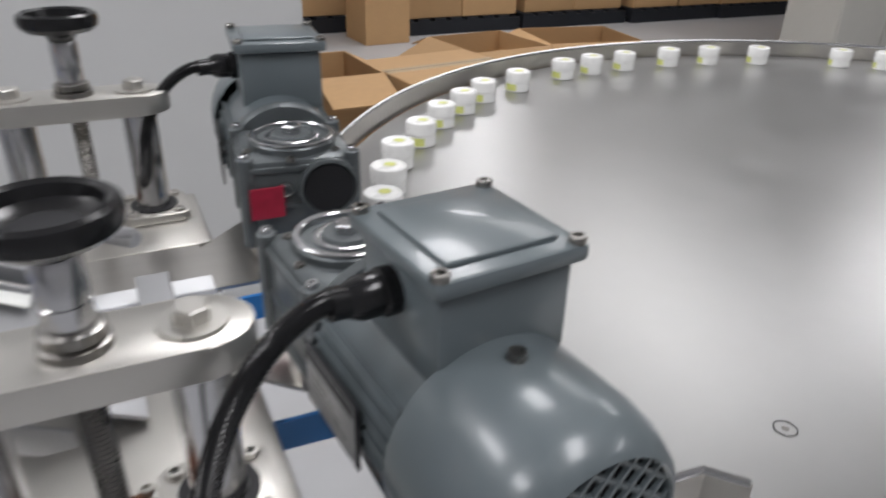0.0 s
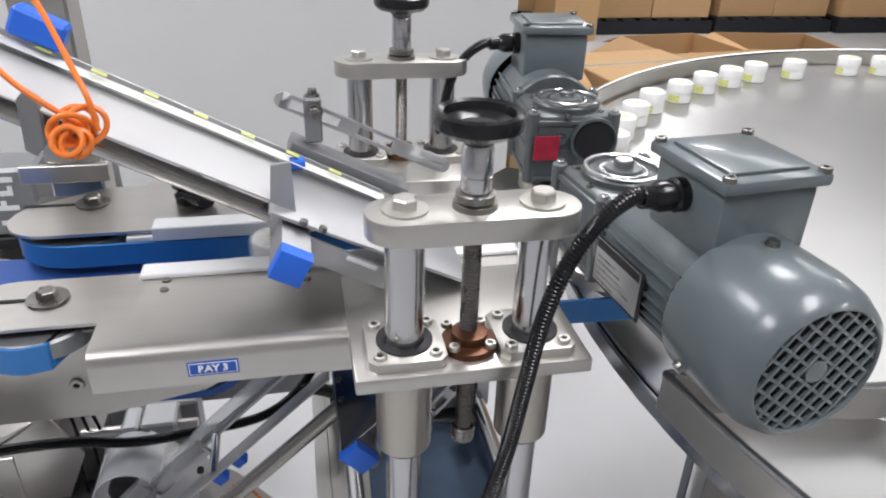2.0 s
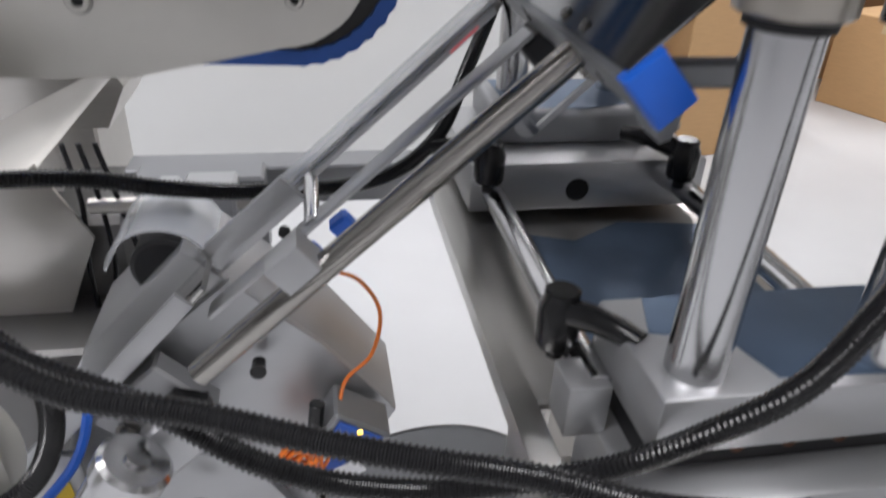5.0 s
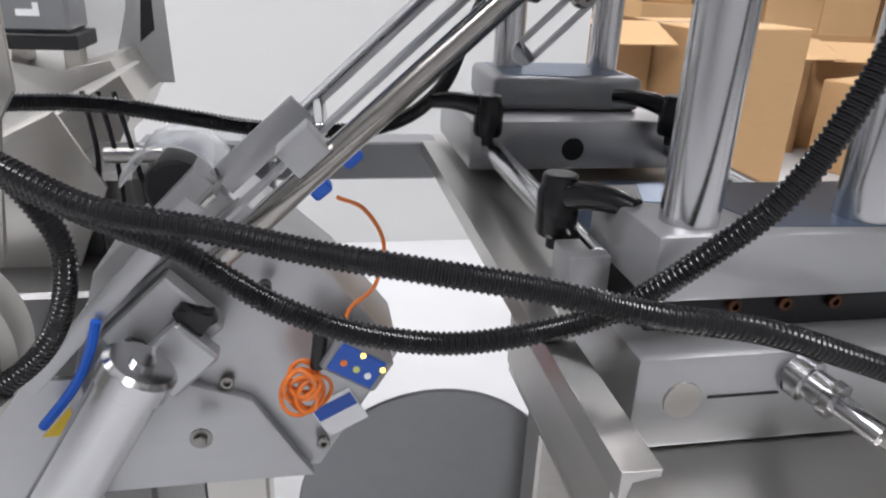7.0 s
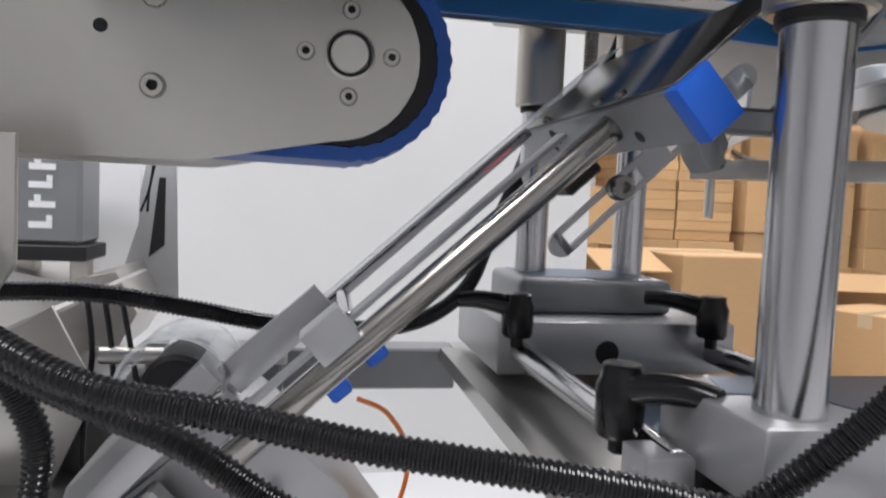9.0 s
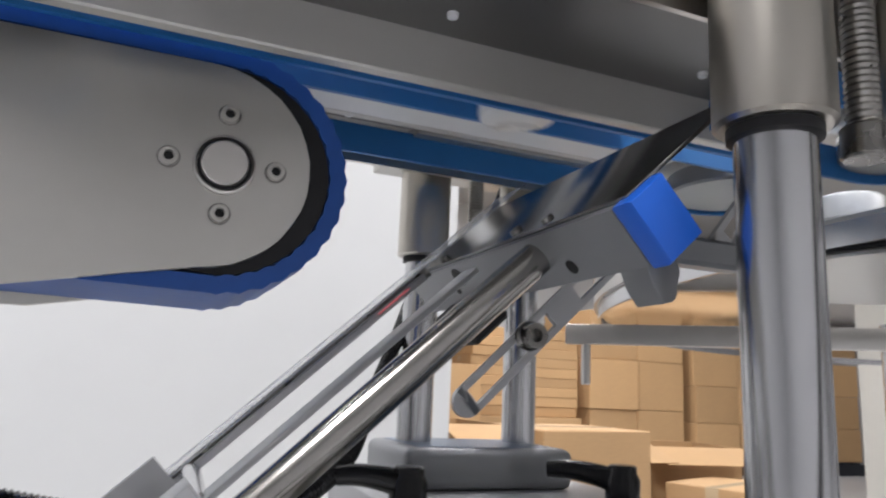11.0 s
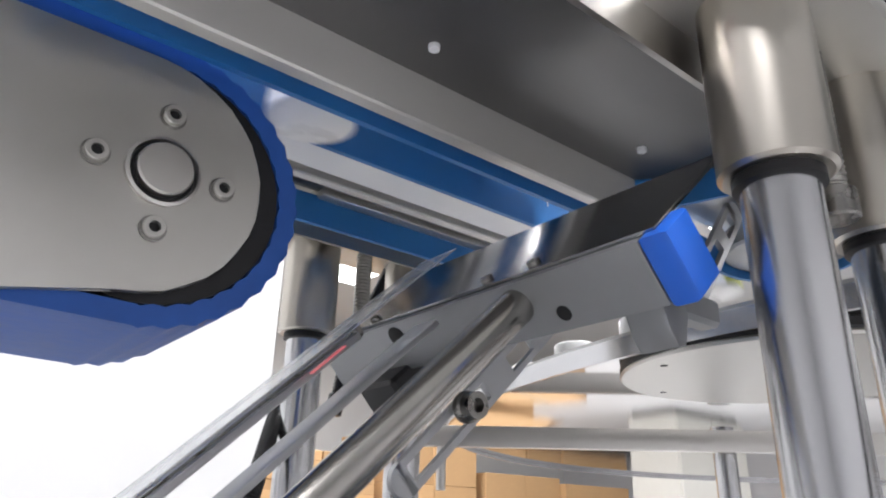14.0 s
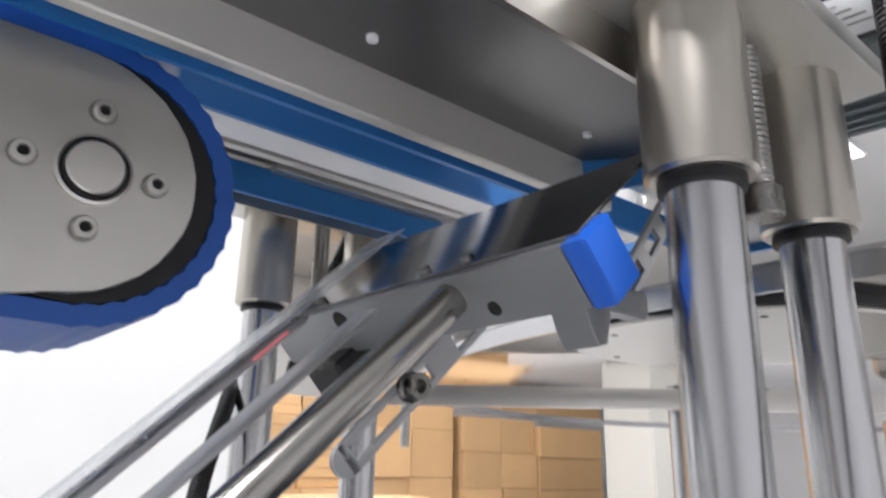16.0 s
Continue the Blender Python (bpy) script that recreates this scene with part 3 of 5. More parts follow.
    bmesh.ops.rotate(gr, cent=(gx, fc, gz), matrix=Matrix.Rotation(radians(38), 3, "Y"), verts=gr.verts)
    p("fan_grille", gr, PAINT, cowl, "diamond-mesh fan grille")
    for an in (90, 210, 330):
        q = Vector((gx + 0.0585 * math.cos(radians(an)), cy + s * 0.02, gz + 0.0585 * math.sin(radians(an))))
        p("screw", lathe([(0.005, 0), (0.0045, 0.002), (0.0045, 0.004), (0, 0.0045)], q, q + Vector((math.cos(radians(an)), 0, math.sin(radians(an)))), 14), SCREW, cowl)
    # terminal box
    bx0, bx1, by0, by1 = gx - 0.031, gx + 0.044, 0.09, 0.168
    tb = p("terminal_box", ybox(bx0, bx1, by0, by1, 1.07, 1.124, 0.004), PAINT, g, "grey-blue terminal box")
    p("lid", ybox(bx0 - 0.005, bx1 + 0.005, by0 - 0.006, by1 + 0.005, 1.1245, 1.134, 0.003), PAINT, tb, "box lid with four screws")
    p("lid_panel", ybox(bx0 + 0.006, bx1 - 0.006, by0 + 0.006, by1 - 0.006, 1.1335, 1.1365, 0.002), PAINT, tb)
    for x in (bx0, bx1):
        for y in (by0, by1):
            p("screw", capscrew((x, Y(y), 1.1335), (0, 0, 1), 0.0045, 0.004), SCREW, tb)
    p("cable_gland", lathe([(0.0125, 0), (0.0125, 0.009), (0.0102, 0.011), (0.0112, 0.0115), (0.0112, 0.021), (0.0085, 0.027)], (bx0 + 0.002, Y(0.125), 1.107), (bx0 - 1, Y(0.125), 1.107), 20), BLACK, tb, "black cable gland")
    p("nameplate_frame", ybox(gx - 0.0572, gx - 0.0558, 0.066, 0.136, 1.01, 1.052, 0.0004), BLACK_M, g, "black edge of the rating plate")
    pln = p("nameplate", ybox(gx - 0.0578, gx - 0.0571, 0.069, 0.133, 1.0125, 1.0495, 0.0002), ALU, g, "pale metal rating plate with illegible print")
    p("print_bar", ybox(gx - 0.0581, gx - 0.0577, 0.07, 0.132, 1.042, 1.049, 0), BLACK_M, pln)
    for k in range(5):
        p("print_bar", ybox(gx - 0.0581, gx - 0.0577, 0.073, 0.1 + 0.022 * ((k * 3) % 4) / 3, 1.015 + 0.005 * k, 1.0162 + 0.005 * k, 0), SCREW, pln)
    for y in (0.074, 0.128):
        p("rating_post", ybox(gx - 0.0557, gx - 0.045, y - 0.004, y + 0.004, 1.028, 1.038, 0.001), PAINT, g)
    return g


gm = gear_motor("gear_motor", 0.15, 0.096, -1, "grey-blue electric gear motor on top of the belt unit")
rm = gear_motor("gear_motor", 0.158, 0.266, 1, "grey electric gear motor with red plate behind the jars", 0.014)
part("red_plate", box(0.111, 0.138, 0.2215, 0.2235, 1.036, 1.062, 0), RED, rm, "worn dark red rating plate")


# ---- turntable ----
TX, TY, TR, TZ = 1.15, 0.11, 1.003, 0.905


def turntable():
    t = thing("rotary_table", (TX, TY, 0), "large round stainless collecting table with raised rim", "rotary table")
    disc = part("disc", lathe([(0, -0.004), (TR - 0.012, -0.004), (TR - 0.012, 0), (0, 0)][::-1], (TX, TY, TZ), (TX, TY, TZ + 1), 128), TABLE, t, "brushed stainless disc")
    mx, my = 0.4625, -0.035
    part("mark", lathe([(0.0085, 0), (0.0095, 0), (0.0095, 0.0004), (0.0085, 0.0004)], (mx, my, TZ + 0.0001), (mx, my, 2), 28, False), DARKGAP, disc, "thin dark ring")
    part("mark", lathe([(0.003, 0), (0.003, 0.0005), (0, 0.0006)], (mx, my, TZ + 0.0001), (mx, my, 2), 12), SCREW, disc, "small countersunk screw")
    n = 120
    pts = [radians(160 - 332.5 * k / n) for k in range(n + 1)]
    o = [(TX + TR * math.cos(a), TY + TR * math.sin(a)) for a in pts]
    i = [(TX + (TR - 0.004) * math.cos(a), TY + (TR - 0.004) * math.sin(a)) for a in pts]
    part("rim", prism(o + i[::-1], "z", TZ - 0.003, TZ + 0.034), STEEL, t, "thin stainless rim")
    bead = [Vector((x, y, TZ + 0.034)) for x, y in [((p[0] + q[0]) / 2, (p[1] + q[1]) / 2) for p, q in zip(o, i)]]
    part("rim_bead", sweep(bead, 0.0035, 8), CHROME, t, "rounded shiny rim edge")
    part("skirt", band([(TX + (TR - 0.006) * math.cos(2 * math.pi * k / 128), TY + (TR - 0.006) * math.sin(2 * math.pi * k / 128)) for k in range(128)], 0.004, "z", TZ - 0.022, TZ - 0.005), CHROME, t, "shiny rolled table edge")
    part("pan", lathe([(0, -0.003), (TR - 0.012, -0.003), (TR - 0.012, 0), (0, 0)][::-1], (TX, TY, TZ - 0.012), (TX, TY, TZ + 1), 128), MIRROR_S, t, "mirror-polished underside")
    hx, hy = 0.303, 0.178
    part("drive_disc", lathe([(0.1455, 0), (0.147, -0.002), (0.1455, -0.004), (0, -0.004)], (hx, hy - 0.006, 0.881), (hx, hy - 0.006, 2), 64), PLATE, t, "round steel hub disc")
    part("disc_edge", lathe([(0.1455, 0), (0.1465, 0.002), (0.1455, 0.0085), (0.135, 0.0088)], (hx, hy - 0.006, 0.8812), (hx, hy - 0.006, 2), 64), BLACK_M, t, "dark rubber disc edge")
    for k in range(6):
        an = radians(60 * k + 155)
        c = Vector((hx + 0.125 * math.cos(an), hy - 0.006 + 0.125 * math.sin(an), 0.8771))
        part("hole", lathe([(0.003, 0), (0.003, 0.0006), (0, 0.0006)], c, c - Vector((0, 0, 1)), 12), DARKGAP, t)
    part("side_panel", box(0.57, 1.5, 0.44, 0.46, 0.05, 0.56, 0.004), PANEL, t, "grey lower side panel")
    part("edge_strip", box(0.566, 0.585, 0.436, 0.462, 0.0, 0.562, 0.002), DARK_STEEL, t, "dark panel edge strip")
    part("panel_screw", rod((0.66, 0.434, 0.45), (0.66, 0.442, 0.45), 0.006, 12, 0.001), SCREW, t)
    part("cabinet_base", box(1.0, 1.2, 0.1, 0.3, 0.0, 0.86, 0.01), STEEL, t, "centre column")
    for x, y in ((0.545, 0.385), (0.9, -0.5)):
        part("leg", rod((x, y, 0), (x, y, TZ - 0.03), 0.014, 20), CHROME, t, "round steel leg")
    part("pin", rod((0.26, 0.603, 0.79), (0.26, 0.603, 0.843), 0.006, 14), STEEL, t, "short hanging pin")
    part("cross_rail", prism([(0.236, 0.615), (0.245, 0.625), (0.955, 0.005), (0.946, -0.005)], "z", 0.842, 0.868, 0.001), STEEL, t, "flat steel rail")
    part("bolt", hexbolt((0.6, 0.302, 0.868), (0, 0, 1), 0.009, 0.012, 1.3), BLACK_M, t)
    guide = [(0.158, -0.021), (0.19, -0.036), (0.312, -0.064), (0.336, -0.066), (0.356, -0.088)]
    part("corner_guard", prism(guide + [(x + 0.002, y - 0.003) for x, y in guide[::-1]], "z", TZ + 0.001, TZ + 0.036), STEEL, t, "bent steel guide wall")
    part("guard_edge", sweep([Vector((x + 0.001, y - 0.0015, TZ + 0.036)) for x, y in guide], 0.003, 8), CHROME, t, "folded shiny top edge")
    return disc


DISC = turntable()


# ---- jars ----
def jar():
    j = thing("cream_jar", (0, 0, 0), "small white lidded plastic jar with yellow-green label", "jar", "jars")
    r, h = 0.0247, 0.04
    part("body", lathe([(r - 0.003, 0), (r - 0.001, 0.001), (r - 0.001, 0.018), (r - 0.002, 0.019), (r - 0.002, 0.021)], (0, 0, 0), (0, 0, 1), 32), JAR, j)
    part("lid", lathe([(r, 0.0205), (r, h - 0.003), (r - 0.001, h - 0.001), (r - 0.003, h), (r - 0.006, h - 0.0006), (0, h - 0.0006)], (0, 0, 0), (0, 0, 1), 32), JAR, j)
    part("label_patch", prism(arc(0, 0, r - 0.0006, 238, 300, 8) + arc(0, 0, r - 0.0014, 300, 238, 8), "z", 0.003, 0.016), YELLOW, j, "yellow-green printed label")
    part("top_label", lathe([(0.008, 0), (0.008, 0.0003), (0, 0.0003)], (0.002, 0.002, h - 0.0004), (0.002, 0.002, 1), 20), YELLOW, j, "pale yellow round top label")
    return j


JZ = 0.945
JARS = [jar()]
JARS[0].location = (-0.3, YC, JZ)
for k in range(41):
    JARS.append(copy_thing(JARS[0], pose(-0.3, YC, JZ)))


# ---- lower conveyor ----
def lower_conveyor():
    c = thing("conveyor", (-0.5, 0.22, 0.8), "short blue-belted conveyor with rounded steel side plates", "conveyor")
    hx, hz, y0, y1 = -0.246, 0.8785, 0.161, 0.258
    out = [(-2.0, 0.8115), (-0.335, 0.8115), (-0.275, 0.8235), (-0.258, 0.8275)] + arc(-0.255, hz, 0.051, -90, 90, 18) + [(-0.36, 0.929), (-2.0, 0.929)]
    for y, n in ((y0 - 0.004, "side_plate"), (y1, "side_plate")):
        part(n, prism(out, "y", y, y + 0.004, 0.0006), PLATE, c, "flat ground steel side plate")
    # ribbed belt round the end pulley
    r = 0.062
    path, n = [], 0
    a = -90.0
    while a <= 90.01:
        rr = r + 0.0007 * math.sin(radians(a * 36))
        path.append((hx + rr * math.cos(radians(a)), hz + rr * math.sin(radians(a))))
        a += 2.5
        n += 1
    top = [(hx - 0.02 * k, hz + r) for k in range(1, 88)]
    low = [(hx - 0.02 * k, hz - r + 0.003 * min(k, 8) / 8) for k in range(87, 0, -1)]
    part("belt", band(path + top + low, 0.0085, "y", y0 + 0.001, y1 - 0.001), BELT_D, c, "ribbed blue conveyor belt")
    part("pulley", lathe([(0.053, 0), (0.053, y1 - y0 - 0.004)], (hx, y0 + 0.002, hz), (hx, 1, hz), 36), BLACK_M, c, "dark end pulley")
    part("hub", lathe([(0.0148, 0), (0.0148, 0.002), (0.0135, 0.0025), (0.0128, 0.0008), (0.0112, 0.0008), (0.0112, 0.0048), (0.0104, 0.0055), (0, 0.0055)], (hx, y0 - 0.004, hz), (hx, -1, hz), 36), STEEL, c, "round steel axle end")
    part("ring", lathe([(0.0113, 0), (0.0127, 0), (0.0127, 0.0004), (0.0113, 0.0005)], (hx, y0 - 0.005, hz), (hx, -1, hz), 36, False), DARKGAP, c, "dark gap round the axle")
    for p, q in ((0, 0.0255), (0, -0.0245), (-0.0255, 0), (0.0245, 0), (-0.109, -0.026), (-0.109, 0.024)):
        r = 0.0046 if p > -0.1 else 0.0062
        at = Vector((hx + p, y0 - 0.0042, hz + q))
        part("screw_seat", lathe([(r * 1.18, 0), (r * 1.18, 0.0006), (r, 0.0007)], at, at - Vector((0, 1, 0)), 20), SCREW, c, "dark recess round the screw")
        part("screw", capscrew(at, (0, -1, 0), r, 0.0034), PLATE, c, "bright socket screw")
        part("screw_socket", lathe([(r * 0.54, 0), (r * 0.54, 0.0016), (0, 0.0017)], at, at - Vector((0, 1, 0)), 6), DARKGAP, c)
    for p, q in ((-0.137, 0.005), (-0.137, 0.03)):
        part("hole", rod((hx + p, y0 - 0.0042, hz + q), (hx + p, y0 - 0.002, hz + q), 0.004, 14, 0.0002), DARKGAP, c)
    return c


lower_conveyor()


# ---- label heads ----
def square_tube(c, half, tilt, y0, y1):
    pts = [(c[0] + half * math.sqrt(2) * math.cos(radians(tilt + 45 + 90 * k)), c[1] + half * math.sqrt(2) * math.sin(radians(tilt + 45 + 90 * k))) for k in range(4)]
    return prism(pts, "y", y0, y1, 0.0012)


def sheet(p, q, thick, y0, y1):
    """A plate between two (x, z) places, thick downwards."""
    d = (Vector(q) - Vector(p)).normalized()
    n = Vector((d.y, -d.x)) * thick
    return prism([tuple(p), tuple(q), (q[0] + n.x, q[1] + n.y), (p[0] + n.x, p[1] + n.y)], "y", y0, y1, 0.0005)


def slotted_bar(p, q, w, thick, y, slots):
    """A flat bar in the x-z plane from p to q with long slots cut through."""
    p, q = Vector(p), Vector(q)
    L = (q - p).length
    d = (q - p) / L
    n = Vector((-d.y, d.x))
    bm = bmesh.new()
    h = w / 2
    def place(u, v, yy):
        a = p + d * u + n * v
        return bm.verts.new((a.x, yy, a.y))
    cuts = [0.0] + [c for s in slots for c in s] + [L]
    hole = 0.28 * w
    rows = []
    for k in range(len(cuts) - 1):
        u0, u1 = cuts[k], cuts[k + 1]
        spans = [(-h, -hole), (hole, h)] if k % 2 else [(-h, h)]
        for v0, v1 in spans:
            lo = [place(u0, v0, y), place(u1, v0, y), place(u1, v1, y), place(u0, v1, y)]
            hi = [place(u0, v0, y + thick), place(u1, v0, y + thick), place(u1, v1, y + thick), place(u0, v1, y + thick)]
            bm.faces.new(lo)
            bm.faces.new(hi)
            for i in range(4):
                bm.faces.new([lo[i], lo[(i + 1) % 4], hi[(i + 1) % 4], hi[i]])
    ends = []
    for c, s in ((p, 180), (q, 0)):
        ang = math.degrees(math.atan2(d.y, d.x))
        ends.append(prism(arc(c.x, c.y, h, ang + s - 90, ang + s + 90, 12), "y", y, y + thick))
    whole = join(bm, *ends)
    bmesh.ops.remove_doubles(whole, verts=whole.verts, dist=0.00002)
    return whole


def lower_label_head():
    g = thing("label_applicator", (-0.25, 0.15, 0.55), "inclined lower label applicator with steel rods and blue end caps", "label applicator", "label applicators")
    d, n = Vector((0.735, 0.678)), Vector((0.678, -0.735))
    low = Vector((-0.1115, 0.8395))
    def bar(grow, a, b, bevel):
        p = [low - d * grow - n * grow, low + d * (0.0195 + grow) - n * grow, low + d * (0.0195 + grow) + n * (0.0275 + grow), low - d * grow + n * (0.0275 + grow)]
        return prism([tuple(q) for q in p], "y", a, b, bevel)
    part("beam", bar(0, 0.031, 0.262, 0.001), ALU_GREY, g, "grey rectangular cross beam")
    part("end_cap", bar(0.0008, 0.0175, 0.0309, 0.0025), BLUE, g, "bright blue plastic end cap")
    tip = low + d * 0.0815
    top = low + d * 0.004
    part("peel_plate", sheet(tuple(top), tuple(tip), -0.002, 0.0245, 0.255), PEEL, g, "shiny dark steel peel plate")
    part("foot", prism([(-0.0915, 0.822), (-0.0795, 0.833), (-0.0735, 0.82), (-0.077, 0.8075), (-0.082, 0.806), (-0.087, 0.812)], "y", 0.036, 0.054, 0.001), ALU_GREY, g, "grey bracket foot")
    part("foot_screw", hexbolt((-0.0755, 0.045, 0.813), (0.9, 0, -0.4), 0.0035, 0.004, 1.2), SCREW, g)
    for y in (0.088, 0.118, 0.21):
        q = low + d * 0.009
        part("screw", capscrew((q.x, y, q.y + 0.0015), (-0.678, 0, 0.735), 0.0032, 0.003), SCREW, g)
    for y, v, r in ((0.0785, 0.0195, 0.0036), (0.188, 0.008, 0.006), (0.2, 0.016, 0.003)):
        q = low + n * v
        q = Vector((q.x, y, q.y))
        part("hole", lathe([(r, 0), (r, 0.0006), (0, 0.0006)], q + Vector((d.x, 0, d.y)) * 0.0003, q - Vector((d.x, 0, d.y)), 18), DARKGAP, g)
    part("rod", rod((-0.0995, 0.1, 0.836), (-0.314, 0.1, 0.6405), 0.0082, 28), ROD, g, "polished round guide rod")
    part("rail", sheet((-0.122, 0.832), (-0.41, 0.566), 0.004, 0.197, 0.211), ALU, g, "flat aluminium label rail")
    part("rail", sheet((-0.114, 0.83), (-0.31, 0.65), 0.003, 0.142, 0.16), ALU, g, "flat aluminium label rail")
    part("strut", rod((-0.243, 0.147, 0.715), (-0.243, 0.2, 0.722), 0.005, 16), CHROME, g, "short steel strut")
    pts = [Vector((-0.12 - 0.31 * k / 60, 0.205, 0.838 - 0.286 * k / 60)) for k in range(61)]
    part("spring_guard", corrugated([tuple(pts[0]), tuple(pts[20]), tuple(pts[40]), tuple(pts[60])], 0.004, 0.0035, 10), SCREW, g, "fine ribbed cable along the rail")
    part("red_light", sheet((-0.135, 0.824), (-0.152, 0.808), 0.001, 0.19, 0.1945), LED_R, g, "red sensor light on the rail")
    part("slotted_bar", slotted_bar((-0.098, 0.762), (0.03, 0.884), 0.018, 0.004, 0.186, [(0.004, 0.075), (0.1, 0.125), (0.135, 0.16)]), ALU, g, "slotted aluminium bar")
    part("slotted_link", slotted_bar((-0.03, 0.836), (0.024, 0.902), 0.014, 0.003, 0.062, [(0.012, 0.03), (0.04, 0.056), (0.066, 0.08)]), ALU, g, "slotted aluminium link")
    part("link_arm", box(-0.085, -0.024, 0.05, 0.0618, 0.827, 0.84, 0.002), ALU_GREY, g, "grey arm carrying the slotted link")
    part("clamp_bolt", lathe([(0.009, 0), (0.009, 0.003), (0.0075, 0.004), (0.0075, 0.011), (0.004, 0.011), (0.004, 0.006), (0, 0.006)], (-0.06, 0.186, 0.802), (-0.06, 0, 0.802), 22), SCREW, g, "socket screw")
    part("sensor_block", box(-0.1, -0.07, 0.192, 0.225, 0.802, 0.825, 0.002), BLACK_M, g, "black sensor block", Matrix.Rotation(radians(-43), 4, "Y"), (-0.085, 0.2, 0.81))
    part("sensor_plate", sheet((-0.247, 0.715), (-0.305, 0.662), 0.022, 0.18, 0.186), ALU, g, "flat aluminium sensor bracket")
    part("hole", rod((-0.262, 0.1775, 0.692), (-0.262, 0.182, 0.692), 0.004, 14, 0.0002), DARKGAP, g)
    part("clamp", sheet((-0.238, 0.716), (-0.256, 0.7), 0.02, 0.088, 0.112), ALU, g, "rod clamp block")
    for x, z in ((-0.222, 0.686), (-0.245, 0.662)):
        part("blue_tag", box(x - 0.008, x + 0.008, 0.19, 0.205, z - 0.008, z + 0.008, 0.002), BLUE, g, "small blue sensor face", Matrix.Rotation(radians(-40), 4, "Y"), (x, 0.2, z))
    part("label_strip", sheet((-0.43, 0.556), (-0.058, 0.9), 0.0006, 0.198, 0.236), CLEAR, g, "clear strip carrying labels")
    return g


lower_label_head().location.z += 0.008


def label_drive():
    g = thing("label_drive", (-0.33, 0.2, 0.0), "grey metal label drive box with rollers and blue sensor", "label drive")
    part("column", box(-0.36, -0.3, 0.25, 0.31, 0.0, 0.5, 0.003), STEEL, g, "steel column")
    T = Matrix.Rotation(radians(-43), 4, "Y")
    part("housing", prism([(-0.33, 0.68), (-0.405, 0.603), (-0.46, 0.42), (-0.25, 0.42), (-0.185, 0.525), (-0.235, 0.592)], "y", 0.178, 0.27, 0.003), ALU, g, "scuffed aluminium folded housing")
    part("back_block", box(-0.395, -0.285, 0.335, 0.375, 0.58, 0.662, 0.003), ALU_GREY, g, "grey bearing block")
    part("side_cover", prism([(-0.43, 0.43), (-0.37, 0.6), (-0.3, 0.66), (-0.24, 0.6), (-0.19, 0.54), (-0.25, 0.43)], "y", 0.17, 0.176, 0.001), ALU, g, "scratched aluminium side cover")
    part("roller", lathe([(0.0, 0), (0.019, 0), (0.022, 0.003), (0.022, 0.13), (0.0245, 0.132), (0.0245, 0.146), (0.021, 0.149), (0.008, 0.149), (0.008, 0.152), (0, 0.152)], (-0.436, 0.1, 0.447), (-0.36, 0.1, 0.572), 36), CHROME, g, "shiny pressure roller")
    for q in ((-0.372, 0.135, 0.567), (-0.352, 0.135, 0.548), (-0.335, 0.135, 0.488)):
        part("bolt", hexbolt(q, (0, -1, 0), 0.0055, 0.005, 1.5), SCREW, g)
    part("arm_plate", box(-0.385, -0.32, 0.14, 0.16, 0.545, 0.6, 0.002), ALU, g, "bearing plate", T, (-0.355, 0.15, 0.57))
    part("knob", prism([(-0.331 + (0.0155 if k % 4 < 2 else 0.0075) * math.cos(radians(30 * k)), 0.585 + (0.0155 if k % 4 < 2 else 0.0075) * math.sin(radians(30 * k))) for k in range(12)], "y", 0.128, 0.14, 0.002), BLACK, g, "black star knob")
    part("knob", lathe([(0.005, 0), (0.005, 0.01), (0.006, 0.012), (0, 0.013)], (-0.285, 0.16, 0.598), (-0.285, 0, 0.6), 10), BLACK, g, "small black knob")
    s = part("sensor", box(-0.245, -0.198, 0.13, 0.165, 0.53, 0.56, 0.002), ALU_GREY, g, "label sensor amplifier", Matrix.Rotation(radians(32), 4, "Y"), (-0.222, 0.15, 0.545))
    part("sensor_face", box(-0.24, -0.203, 0.128, 0.13, 0.533, 0.557, 0.001), SIGN_B, s, "blue sensor face", Matrix.Rotation(radians(32), 4, "Y"), (-0.222, 0.15, 0.545))
    for x, z in ((-0.217, 0.554), (-0.203, 0.541)):
        part("led", lathe([(0.002, 0), (0.002, 0.0008), (0, 0.001)], (x, 0.1278, z), (x, 0, z), 10), LED_Y, s, "lit amber lamp")
    part("reel_disc", lathe([(0.129, 0), (0.131, 0.002), (0.129, 0.004), (0, 0.004)], (-0.142, 0.24, 0.317), (-0.142, 0, 0.317), 64), ALU_GREY, g, "large grey reel disc")
    part("cylinder", rod((-0.42, 0.3, 0.657), (-0.28, 0.3, 0.657), 0.0065, 20), STEEL, g, "round hinge shaft")
    part("cylinder_base", box(-0.348, -0.305, 0.285, 0.33, 0.642, 0.672, 0.003), ALU, g, "clamp block")
    part("cylinder_base", box(-0.371, -0.35, 0.284, 0.33, 0.638, 0.67, 0.004), ALU, g, "clamp block")
    part("roll", lathe([(0.019, 0), (0.022, 0.002), (0.022, 0.06), (0.019, 0.062), (0.015, 0.062), (0.015, 0.05)], (-0.345, 0.19, 0.66), (-0.345, 1, 0.655), 30), BLACK_M, g, "dark guide roller")
    part("roll_cover", prism(arc(-0.345, 0.66, 0.036, 20, 170, 14) + arc(-0.345, 0.66, 0.034, 170, 20, 14), "y", 0.18, 0.25), CLEAR, g, "clear plastic wrap over the roller")
